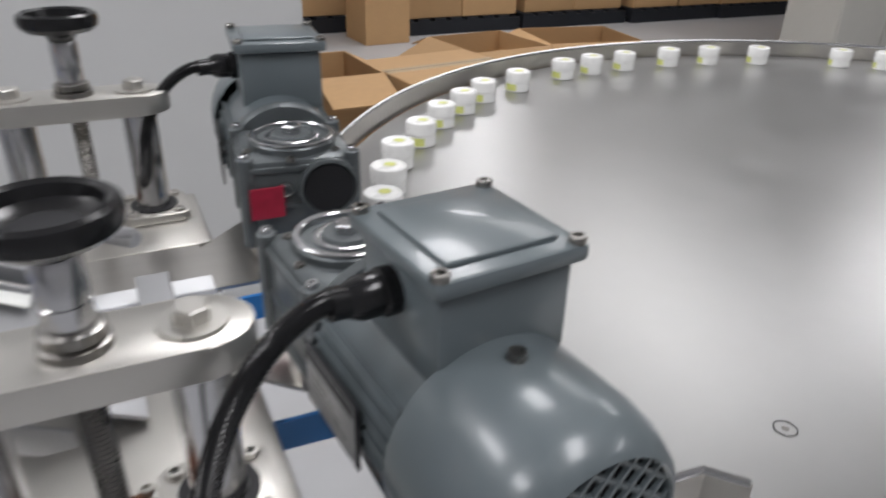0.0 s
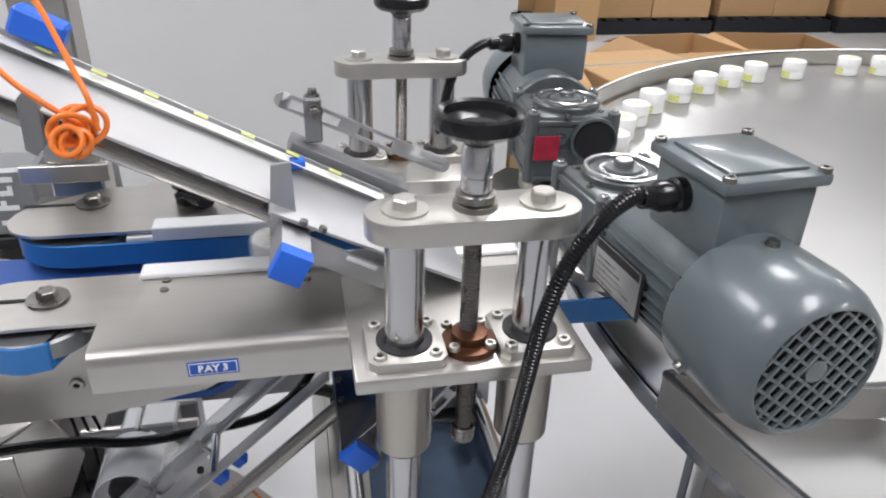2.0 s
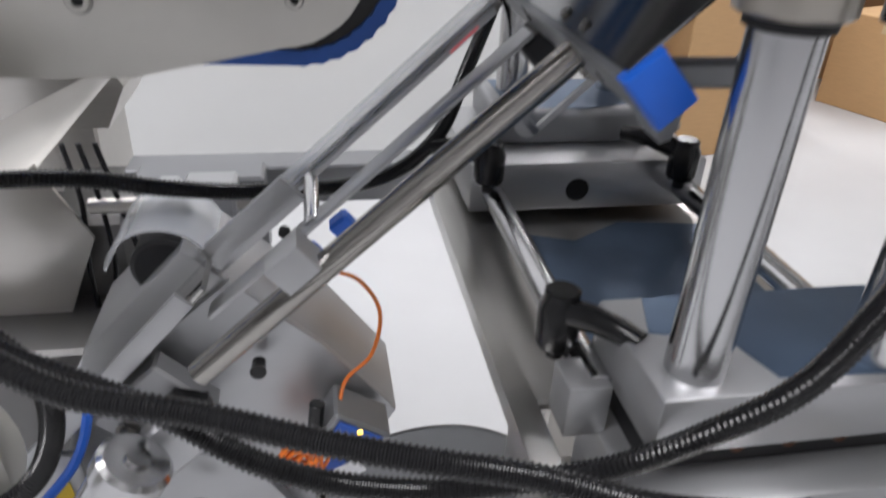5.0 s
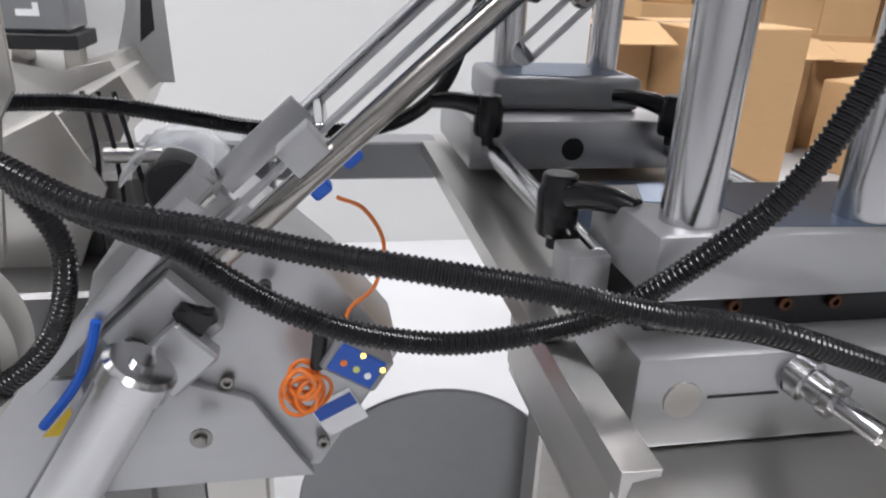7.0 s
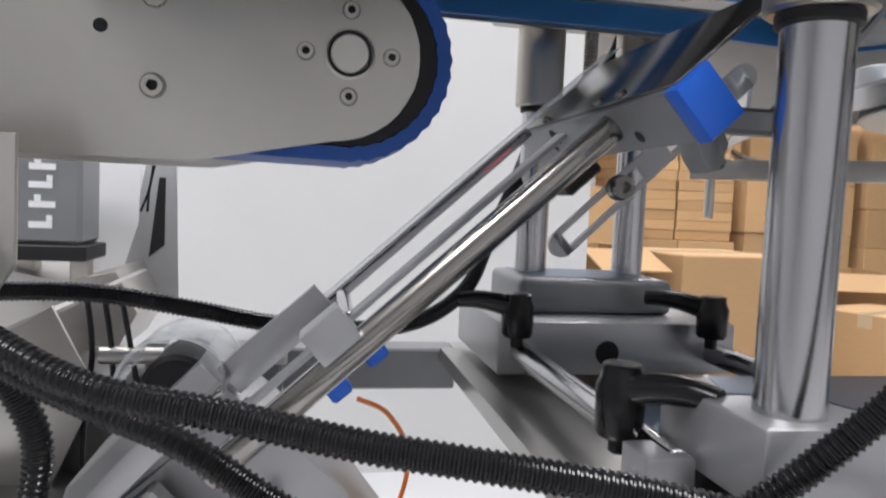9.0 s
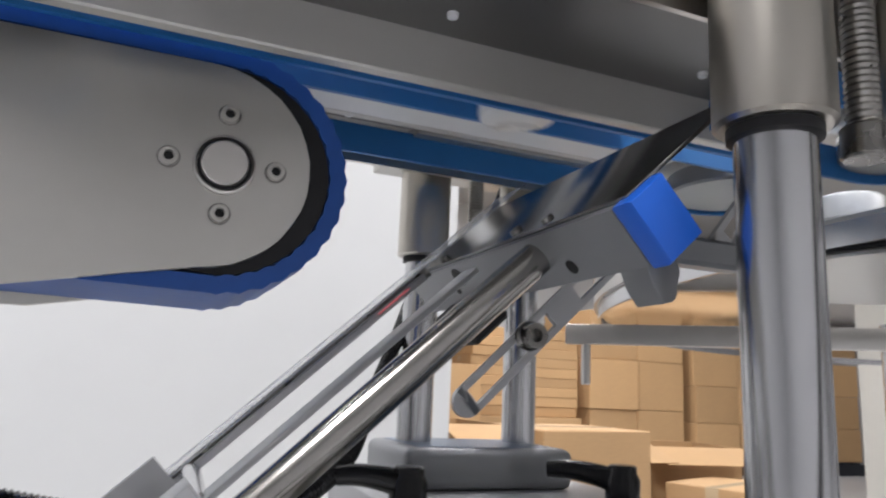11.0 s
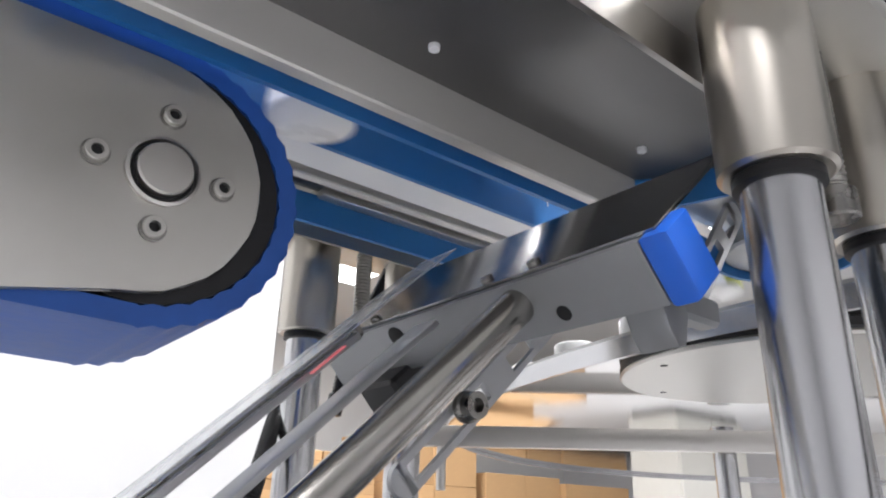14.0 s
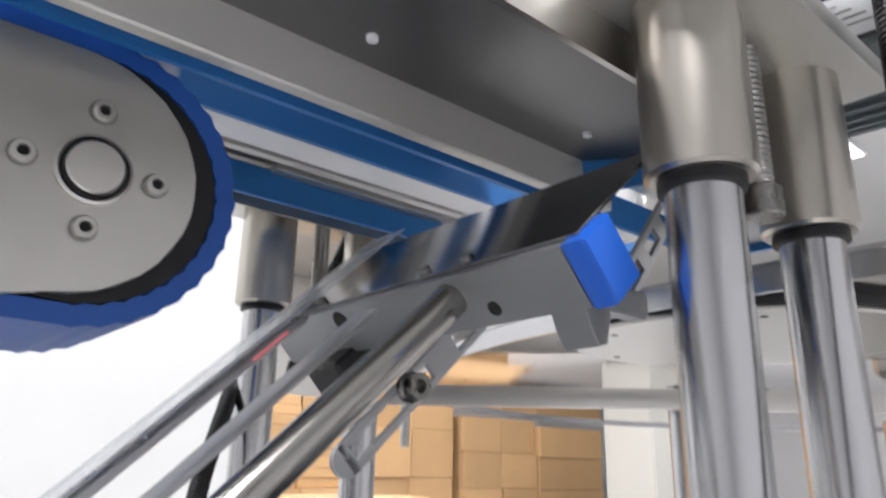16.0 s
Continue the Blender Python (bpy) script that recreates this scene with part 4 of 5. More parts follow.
    w = part("warning_sign", prism([(-0.447, 0.488), (-0.423, 0.488), (-0.425, 0.512)], "y", 0.1490, 0.1497, 0.0), YELLOW_S, g, "yellow triangular warning sign")
    part("cabinet", box(-0.75, -0.40, 0.238, 0.55, 0.0, 0.56, 0.004), SHADE_GREY, g, "grey drive cabinet")
    part("face_plate", box(-0.5, -0.415, 0.15, 0.156, 0.38, 0.535, 0.001), ALU, g, "pale aluminium face plate")
    part("gear_block", box(-0.47, -0.4, 0.32, 0.44, 0.55, 0.635, 0.006), SHADE_GREY, g, "dark grey gear block")
    for k in range(3):
        part("wire", sweep(spline([(-0.43 + 0.012 * k, 0.3, 0.71), (-0.425 + 0.014 * k, 0.3, 0.66), (-0.43 + 0.02 * k, 0.3, 0.6), (-0.43 + 0.008 * k, 0.3, 0.54)], 10), 0.0022, 8), BLACK, g, "thin black wire")
    part("blue_wire", sweep(spline([(-0.392, 0.13, 0.59), (-0.4, 0.13, 0.565), (-0.413, 0.13, 0.54), (-0.437, 0.13, 0.51)], 10), 0.0035, 8), BLUE, g, "blue hose strip")
    # folded front flange, pale bearing cover and fixings
    part("flange", sheet((-0.31, 0.672), (-0.432, 0.54), 0.004, 0.138, 0.178), MIRROR_S, g, "shiny folded flange of the housing")
    part("flange_lip", sheet((-0.318, 0.664), (-0.44, 0.532), 0.014, 0.1345, 0.1378), ALU, g, "narrow folded lip")
    part("bearing_cover", box(-0.368, -0.322, 0.122, 0.139, 0.54, 0.578, 0.0025), ALU, g, "pale square bearing cover", T, (-0.345, 0.13, 0.56))
    for q in ((-0.392, 0.139, 0.522), (-0.318, 0.168, 0.515), (-0.36, 0.168, 0.45), (-0.247, 0.168, 0.452)):
        part("bolt", capscrew(q, (0, -1, 0), 0.0055, 0.005), SCREW, g)
    part("gusset", prism([(-0.375, 0.53), (-0.3, 0.5), (-0.255, 0.425), (-0.42, 0.425)], "y", 0.160, 0.1695, 0.001), ALU, g, "flat lower cover plate")
    part("rating_label", box(-0.2515, -0.216, 0.168, 0.1698, 0.462, 0.494, 0.0), SIGN_W, g, "white and blue printed label", Matrix.Rotation(radians(-28), 4, "Y"), (-0.234, 0.17, 0.478))
    part("label_band", box(-0.2505, -0.217, 0.167, 0.168, 0.479, 0.491, 0.0), SIGN_B, g, "blue label band", Matrix.Rotation(radians(-28), 4, "Y"), (-0.234, 0.17, 0.478))
    for k, (x, z, m) in enumerate(((-0.231, 0.549, ORANGE), (-0.222, 0.543, YELLOW), (-0.214, 0.537, SIGN_W))):
        part("button", lathe([(0.0026, 0), (0.0026, 0.001), (0, 0.0012)], (x, 0.1278, z), (x, 0, z), 12), m, s, "small round button")
    part("plug", rod((-0.25, 0.138, 0.54), (-0.246, 0.138, 0.575), 0.0055, 14), BLACK, g, "black cable plug")
    return g


label_drive().location.z += 0.01


def label_rewinder():
    g = thing("rewind_unit", (-0.62, 0.85, 0.0), "stainless rewinding unit with lettered dark motor", "rewind unit")
    part("stand", box(-0.74, -0.56, 0.82, 1.0, 0.0, 0.57, 0.004), STEEL, g, "steel stand")
    part("trough", prism([(-0.72, 0.56), (-0.53, 0.56), (-0.5, 0.62), (-0.53, 0.68), (-0.6, 0.66), (-0.72, 0.69)], "y", 0.78, 1.0, 0.002), STEEL, g, "folded steel trough")
    m = part("motor", box(-0.672, -0.578, 0.79, 0.88, 0.712, 0.838, 0.006), ALU_GREY, g, "dark grey square motor")
    part("motor_base", box(-0.68, -0.57, 0.785, 0.885, 0.69, 0.712, 0.002), BLACK_M, m)
    for k, (z, w) in enumerate(((0.735, 0.03), (0.763, 0.034), (0.79, 0.03), (0.815, 0.034))):
        part("print_bar", box(-0.645, -0.645 + w, 0.7885, 0.7897, z, z + 0.009, 0), SIGN_W, m, "white lettering bar")
        part("print_bar", box(-0.645 + w * (0.2 if k % 2 else 0.75), -0.645 + w * (0.45 if k % 2 else 1.0), 0.7885, 0.7897, z + 0.0092, z + 0.018, 0), SIGN_W, m)
    for x in (-0.66, -0.59):
        part("post", box(x - 0.012, x + 0.012, 0.82, 0.85, 0.65, 0.69, 0.002), STEEL, g, "short steel post")
    # White colour stands in for the bright reflection on this half of the guard.
    part("guard", prism([(-0.63, 0.63), (-0.565, 0.64), (-0.535, 0.74), (-0.53, 0.9), (-0.63, 0.9)], "y", 0.93, 0.934, 0.001), WHITE_P, g, "white guard face painting a bright reflection on stainless")
    part("guard", prism([(-0.57, 0.62), (-0.475, 0.62), (-0.482, 0.84), (-0.528, 0.84)], "y", 0.95, 0.954, 0.001), ALU, g, "bent stainless guard")
    part("cutout", prism([(-0.522, 0.685), (-0.498, 0.705), (-0.498, 0.815), (-0.508, 0.815)], "y", 0.9482, 0.949), DARKGAP, g)
    for k in range(2):
        part("wire", sweep(spline([(-0.505 + 0.006 * k, 0.9, 0.86), (-0.512, 0.9, 0.8), (-0.525 + 0.01 * k, 0.9, 0.76)], 10), 0.002, 8), BLACK, g, "thin black wire")
    return g


label_rewinder()


def end_bracket():
    g = thing("end_bracket", (-0.45, 0.13, 0.6), "upright steel bracket beside the conveyor with hose fittings", "bracket")
    part("plate", prism([(-0.55, 0.6), (-0.46, 0.6), (-0.425, 0.66), (-0.415, 0.74), (-0.404, 0.755), (-0.404, 0.818), (-0.55, 0.818)], "y", 0.1, 0.104, 0.001), PLATE, g, "folded steel plate")
    part("fitting", rod((-0.43, 0.098, 0.77), (-0.414, 0.09, 0.758), 0.007, 16), SCREW, g, "hose fitting")
    part("round_cover", lathe([(0.06, 0), (0.063, 0.004), (0.063, 0.03), (0.055, 0.034), (0, 0.034)], (-0.475, 0.09, 0.62), (-0.475, 0, 0.62), 40), GREY_BOX, g, "pale rounded motor cover")
    part("chute", prism([(-0.62, 0.62), (-0.46, 0.7), (-0.452, 0.7), (-0.612, 0.612)], "y", 0.3, 0.62, 0.0005), STEEL, g, "sloping folded steel chute")
    part("chute_side", prism([(-0.455, 0.56), (-0.42, 0.64), (-0.452, 0.705), (-0.52, 0.66), (-0.56, 0.56)], "y", 0.295, 0.299, 0.0005), STEEL, g, "bent steel chute side")
    part("cover_rim", lathe([(0.056, 0), (0.0565, 0.002), (0.048, 0.0025)], (-0.475, 0.0555, 0.62), (-0.475, 0, 0.62), 40), SCREW, g, "dark cover rim")
    return g


end_bracket()


def upper_label_head():
    g = thing("label_applicator", (-0.2, 0.15, 1.0), "inclined upper label applicator feeding a strip of yellow labels", "label applicator", "label applicators")
    bx, bz, tl = -0.141, 1.031, -28
    part("beam", square_tube((bx, bz), 0.0122, tl, 0.05, 0.215), ALU, g, "aluminium cross beam")
    part("end_cap", square_tube((bx, bz), 0.013, tl, 0.034, 0.0498), BLUE, g, "bright blue plastic end cap")
    part("end_plate", prism([(-0.157, 1.03), (-0.152, 1.092), (-0.136, 1.094), (-0.134, 1.034)], "y", 0.097, 0.101, 0.0004), ALU, g, "upright aluminium plate")
    part("clip", box(-0.142, -0.124, 0.184, 0.196, 1.052, 1.062, 0.002), BLUE, g, "small blue clip")
    part("rod", rod((-0.145, 0.115, 1.036), (-0.75, 0.115, 1.355), 0.0078, 28), ROD, g, "polished round guide rod")
    part("side_plate", prism([(-0.128, 1.038), (-0.03, 0.985), (-0.028, 0.972), (-0.045, 0.972), (-0.13, 1.015)], "y", 0.076, 0.08, 0.0004), ALU, g, "bevelled aluminium side plate")
    part("peel_plate", sheet((-0.155, 1.06), (0.012, 0.98), 0.003, 0.08, 0.205), ALU, g, "plain aluminium peel plate")
    part("backing", sheet((-0.66, 1.322), (-0.14, 1.0545), 0.002, 0.099, 0.204), SHEET, g, "long flat label bed")
    part("rail", sheet((-0.8, 1.409), (-0.05, 1.018), 0.012, 0.2055, 0.2085), ALU, g, "grey side rail of the label bed")
    st = part("label_strip", sheet((-0.8, 1.402), (-0.05, 1.0165), 0.0006, 0.182, 0.2), PAPER, g, "white label liner")
    d = Vector((0.75, 0, -0.3855)).normalized()
    for k in range(19):
        c = Vector((-0.785, 0.19, 1.4)) + d * (0.043 * k)
        part("label", sheet((c.x - 0.0055, c.z + 0.0035), (c.x + 0.0055, c.z - 0.0022), 0.0008, 0.187, 0.195), YELLOW, st, "yellow-green label")
    for x, z in ((-0.13, 1.047), (-0.115, 1.04)):
        part("screw", lathe([(0.0035, 0), (0.0035, 0.005), (0, 0.0055)], (x, 0.078, z), (x + 0.4, 0.078, z + 1), 12), SCREW, g)
    part("slot", sheet((-0.095, 1.018), (-0.07, 1.005), 0.004, 0.0752, 0.0758), SIGN_W, g, "bright slot")
    part("slotted_bar", slotted_bar((-0.142, 1.1), (0.02, 1.024), 0.016, 0.004, 0.25, [(0.008, 0.06), (0.08, 0.12)]), ALU, g, "slotted aluminium bar")
    part("hanger", box(-0.122, -0.105, 0.235, 0.256, 1.06, 1.105, 0.002), ALU_GREY, g, "small clamp")
    part("clamp_bolt", hexbolt((-0.112, 0.234, 1.093), (0, -1, 0), 0.0055, 0.006, 1.5), SCREW, g)
    part("clamp_bolt", hexbolt((-0.113, 0.245, 1.105), (0, 0, 1), 0.005, 0.006, 1.4), SCREW, g)
    part("brush", join(*[rod((0.024 + 0.004 * (k % 4), 0.163 + 0.001 * k, 1.0), (0.022 + 0.004 * (k % 4) + 0.003 * math.sin(2.1 * k), 0.163 + 0.001 * k + 0.002 * math.sin(3.7 * k), 0.97 + 0.003 * math.sin(1.3 * k)), 0.0005, 5, 0.0001) for k in range(44)]), ZIP, g, "short white brush bristles")
    part("brush_block", box(0.018, 0.042, 0.161, 0.209, 1.0, 1.012, 0.001), ALU, g, "grey brush holder")
    part("brush_bed", sheet((-0.135, 1.065), (-0.02, 1.008), 0.012, 0.225, 0.26), ALU_GREY, g, "grey press bed")
    return g


upper_label_head()


def sensor_post():
    g = thing("sensor_post", (-0.38, 0.36, 0.957), "square steel post with blue sensor and orange air tubes", "post")
    part("post", box(-0.4, -0.345, 0.345, 0.395, 0.957, 1.5, 0.003), STEEL, g, "square steel post")
    part("bracket", box(-0.425, -0.335, 0.335, 0.343, 0.99, 1.01, 0.001), STEEL, g)
    part("cable_tie", band([(p, q) for p, q in ((-0.402, 0.343), (-0.343, 0.343), (-0.343, 0.397), (-0.402, 0.397))], 0.001, "z", 0.999, 1.003), ZIP, g, "white cable tie")
    part("rod_bracket", prism([(-0.325, 1.112), (-0.323, 1.15), (-0.317, 1.156), (-0.309, 1.15), (-0.311, 1.115), (-0.318, 1.107)], "y", 0.096, 0.106, 0.001), ALU_GREY, g, "rod clamp")
    part("sensor", box(-0.35, -0.308, 0.19, 0.212, 1.168, 1.192, 0.003), BLUE, g, "blue label sensor", Matrix.Rotation(radians(27), 4, "Y"), (-0.33, 0.2, 1.18))
    rnd = random.Random(4)
    for k in range(6):
        c = Vector((-0.282 + rnd.uniform(-0.007, 0.007), 0.075 + rnd.uniform(-0.012, 0.012), 1.13 + rnd.uniform(-0.007, 0.007)))
        rr = rnd.uniform(0.009, 0.014)
        ti = rnd.uniform(0, 3)
        loop = [c + Vector((rr * math.cos(a), rr * 0.5 * math.sin(a + ti), rr * 0.9 * math.sin(a))) for a in [2 * math.pi * j / 28 for j in range(29)]]
        part("air_tube", sweep(loop, 0.0022, 8), ORANGE, g, "coiled orange tube")
    part("air_tube", sweep(spline([(-0.274, 0.08, 1.13), (-0.325, 0.085, 1.175), (-0.37, 0.15, 1.22), (-0.42, 0.2, 1.26)], 12), 0.0022, 8), ORANGE, g, "orange tube")
    part("air_tube", sweep(spline([(-0.268, 0.08, 1.13), (-0.277, 0.09, 1.165), (-0.33, 0.16, 1.235), (-0.41, 0.22, 1.24)], 12), 0.0022, 8), ORANGE, g, "orange tube")
    return g


sensor_post()


def star_knob():
    g = thing("guide_knob", (-0.25, 0.285, 0.97), "black three-lobed clamping knob on a thin rod", "knob")
    part("knob", lathe([(0.0135, 0), (0.015, 0.013), (0.01, 0.018), (0.0165, 0.023), (0.0165, 0.035), (0.0115, 0.04), (0, 0.04)], (-0.247, 0.285, 0.979), (-0.247, 0.27, 2), 16), BLACK, g)
    part("arm", rod((-0.247, 0.285, 0.994), (-0.226, 0.265, 0.994), 0.0125, 16), BLACK, g)
    part("rod", rod((-0.24, 0.285, 1.0), (-0.13, 0.29, 1.003), 0.003, 12), SCREW, g, "thin steel rod")
    return g


star_knob()


# ---- slide base ----
def slide_base():
    g = thing("slide_base", (0, 0.2, 0.0), "steel base frame with aluminium slide blocks and cross rods", "slide base")
    part("base_plate", box(-0.12, 0.1, 0.052, 0.46, 0.63, 0.638, 0.002), STEEL_Y, g, "dark brushed base plate")
    part("tray", box(-0.13, 0.1, -0.1, 0.06, 0.578, 0.5848, 0.002), STEEL_Y, g, "lower steel tray")
    part("tray_wall", box(-0.131, -0.127, -0.1, 0.06, 0.5849, 0.6378, 0.001), STEEL_Y, g, "upright tray side")
    part("film", prism([(-0.075, 0.1), (-0.02, 0.075), (0.09, 0.09), (0.09, 0.26), (0.02, 0.27), (-0.03, 0.24), (-0.07, 0.255)], "z", 0.6382, 0.6388), FILM, g, "torn blue protective film")
    part("edge_rail", prism([(-0.136, 0.642), (-0.119, 0.642), (-0.119, 0.638), (-0.132, 0.638), (-0.132, 0.628), (-0.136, 0.628)], "y", -0.115, 0.41, 0.001), STEEL_Y, g, "bent steel edge rail")
    part("corner_block", box(-0.112, -0.087, 0.022, 0.05, 0.638, 0.672, 0.002, 2), ALU, g, "small aluminium end block")
    part("frame_bar", box(-0.42, -0.12, 0.41, 0.45, 0.6, 0.64, 0.002), ALU_GREY, g, "grey frame bar")
    for x, y in ((-0.037, 0.2), (0.07, 0.43), (0.07, -0.06)):
        part("leg", box(x - 0.02, x + 0.02, y - 0.02, y + 0.02, 0.0, 0.588, 0.003), STEEL, g, "square steel leg")
    part("front_block", box(-0.085, 0.085, -0.022, 0.065, 0.664, 0.7, 0.003, 2), ALU, g, "pale aluminium slide block")
    part("film", prism([(-0.07, 0.03), (-0.03, 0.02), (-0.02, -0.012), (0.05, -0.016), (0.083, 0.0), (0.083, 0.062), (-0.06, 0.062)], "z", 0.7001, 0.7006), FILM, g, "scuffed blue protective film")
    part("film", prism([(-0.07, 0.335), (0.0, 0.33), (0.05, 0.345), (0.055, 0.42), (-0.07, 0.42)], "z", 0.7221, 0.7226), FILM, g, "scuffed blue protective film")
    part("lower_block", box(-0.093, 0.09, -0.036, 0.05, 0.585, 0.641, 0.005, 2), ALU, g, "clamp block with round plug")
    part("plug", rod((-0.066, -0.0355, 0.616), (-0.066, -0.0372, 0.616), 0.0105, 24, 0.0004), STEEL, g)
    # Added black block paints the shade in the gap between the two slide blocks.
    part("gap_shade_block", box(-0.078, 0.084, -0.008, 0.05, 0.64, 0.6642, 0.001), BLACK_M, g, "black block standing for the shade in the gap under the slide block")
    for x in (-0.03, 0.0, 0.03):
        part("screw", capscrew((x, -0.0082, 0.655), (0, -1, 0), 0.004), COPPER, g)
    part("slot", box(-0.052, -0.012, -0.0368, -0.0362, 0.616, 0.6172, 0), DARKGAP, g)
    part("air_fitting", lathe([(0.012, 0), (0.012, 0.01), (0.009, 0.011), (0.009, 0.02), (0.0105, 0.021), (0.0105, 0.026), (0.006, 0.027), (0.006, 0.05)], (-0.004, -0.034, 0.628), (0.026, -0.115, 0.612), 20), CHROME, g, "chrome air fitting")
    for x in (-0.092, 0.082):
        part("cross_rod", rod((x, 0.03, 0.664), (x, 0.33, 0.664), 0.0095, 24), CHROME, g, "steel cross rod")
    part("rear_block", box(-0.112, 0.102, 0.285, 0.44, 0.645, 0.69, 0.003, 2), ALU, g, "aluminium slide block")
    part("hole", rod((-0.016, 0.2845, 0.664), (-0.016, 0.29, 0.664), 0.0105, 26, 0.0002), DARKGAP, g)
    part("top_block", box(-0.083, 0.064, 0.326, 0.43, 0.69, 0.722, 0.007, 3), ALU_GREY, g, "grey rounded bearing block")
    for px, py, pz, hh, ang, reach in ((-0.105, 0.068, 0.668, 0.038, -56, 0.052), (-0.1, 0.272, 0.68, 0.035, 168, 0.048), (0.066, 0.264, 0.682, 0.035, 138, 0.056)):
        l = part("clamp_lever", lathe([(0.011, 0), (0.0125, 0.003), (0.013, hh * 0.7), (0.0105, hh * 0.85), (0.0105, hh - 0.001), (0.009, hh), (0, hh)], (px, py, pz), (px, py, 2), 20), BLACK, g, "black clamping lever")
        part("stud", rod((px, py, pz - 0.009), (px, py, pz), 0.005, 14), BLACK_M, l)
        e = Vector((math.cos(radians(ang)), math.sin(radians(ang)), 0.0))
        c = Vector((px, py, pz + hh * 0.62))
        part("handle", sweep(spline([c, c + e * reach * 0.35 + Vector((0, 0, 0.005)), c + e * reach * 0.7 + Vector((0, 0, 0.007)), c + e * reach + Vector((0, 0, 0.006))], 8), [0.0092 - 0.00012 * k for k in range(25)], 12), BLACK, l)
    return g


slide_base().location.z += 0.01


# ---- hoses ----
def hose(pts, at, label, r=0.0064):
    h = thing("cable_hose", at, label, "hose", "hoses")
    part("hose", corrugated(pts, r, 0.0031), HOSE, h)
    for a, q in ((pts[0], pts[1]), (pts[-1], pts[-2])):
        a, q = Vector(a), Vector(q)
        part("end_sleeve", rod(a - (q - a).normalized() * 0.004, a + (q - a).normalized() * 0.014, r * 1.3, 16), BLACK, h, "black end sleeve")


def hoses():
    hose([(0.112, -0.034, 1.107), (0.092, -0.037, 1.109), (0.067, -0.045, 1.096), (0.046, -0.05, 1.068), (0.031, -0.053, 1.025), (0.022, -0.055, 0.97), (0.013, -0.056, 0.91), (0.0, -0.058, 0.86), (-0.014, -0.058, 0.815), (-0.028, -0.057, 0.778), (-0.046, -0.054, 0.742), (-0.069, -0.042, 0.71), (-0.1, -0.025, 0.675), (-0.137, -0.012, 0.656), (-0.184, -0.005, 0.648), (-0.233, -0.003, 0.657), (-0.272, 0.0, 0.674), (-0.311, 0.012, 0.696), (-0.35, 0.025, 0.709), (-0.386, 0.035, 0.725), (-0.43, 0.06, 0.755)], (-0.05, -0.05, 0.65), "black corrugated cable hose from the motor")
    hose([(-0.44, 0.06, 0.762), (-0.407, 0.025, 0.748), (-0.38, 0.012, 0.737), (-0.343, 0.0, 0.722), (-0.295, -0.008, 0.714), (-0.247, -0.022, 0.707), (-0.2, -0.036, 0.703), (-0.153, -0.046, 0.697), (-0.104, -0.062, 0.69), (-0.052, -0.068, 0.682), (-0.001, -0.07, 0.665), (0.045, -0.07, 0.647)], (-0.2, -0.03, 0.65), "black corrugated cable hose hanging across the frame")
    hose([(-0.5, 0.22, 0.722), (-0.449, 0.22, 0.726), (-0.394, 0.22, 0.725), (-0.338, 0.22, 0.716), (-0.279, 0.24, 0.703), (-0.195, 0.26, 0.7), (-0.142, 0.29, 0.723), (-0.108, 0.34, 0.767), (-0.06, 0.41, 0.84), (-0.03, 0.42, 0.93)], (-0.28, 0.22, 0.7), "black corrugated cable hose behind the rods", 0.0064)
    hose([(-0.44, 0.04, 0.77), (-0.403, 0.05, 0.731), (-0.384, 0.05, 0.705), (-0.376, 0.05, 0.682), (-0.381, 0.05, 0.651), (-0.397, 0.05, 0.622), (-0.43, 0.05, 0.595)], (-0.4, 0.05, 0.65), "black corrugated cable hose bent downwards", 0.0064)
    hose([(0.117, 0.3955, 1.121), (0.094, 0.392, 1.12), (0.068, 0.384, 1.103), (0.05, 0.374, 1.072), (0.043, 0.376, 1.03), (0.03, 0.412, 0.955), (0.01, 0.425, 0.9), (0.0, 0.43, 0.84)], (0.1, 0.4, 1.1), "black cable from the rear motor to the column", 0.0058)
    h = thing("sensor_wire", (-0.22, 0.18, 0.6), "thin orange sensor wire in a loose loop", "wire")
    part("wire", sweep(spline([(-0.232, 0.185, 0.665), (-0.212, 0.185, 0.655), (-0.198, 0.18, 0.63), (-0.205, 0.17, 0.6), (-0.225, 0.16, 0.585), (-0.232, 0.14, 0.57)], 12), 0.0016, 8), ORANGE, h)
    rnd = random.Random(8)
    for k in range(9):
        c = Vector((-0.258 + rnd.uniform(-0.006, 0.006), 0.136, 0.535 + rnd.uniform(-0.008, 0.008)))
        rr = rnd.uniform(0.009, 0.014)
        part("coil", sweep([c + Vector((rr * math.cos(a), 0.006 * math.sin(a + k), rr * 1.2 * math.sin(a))) for a in [2 * math.pi * j / 24 for j in range(25)]], 0.0016, 8), ORANGE, h)


hoses()


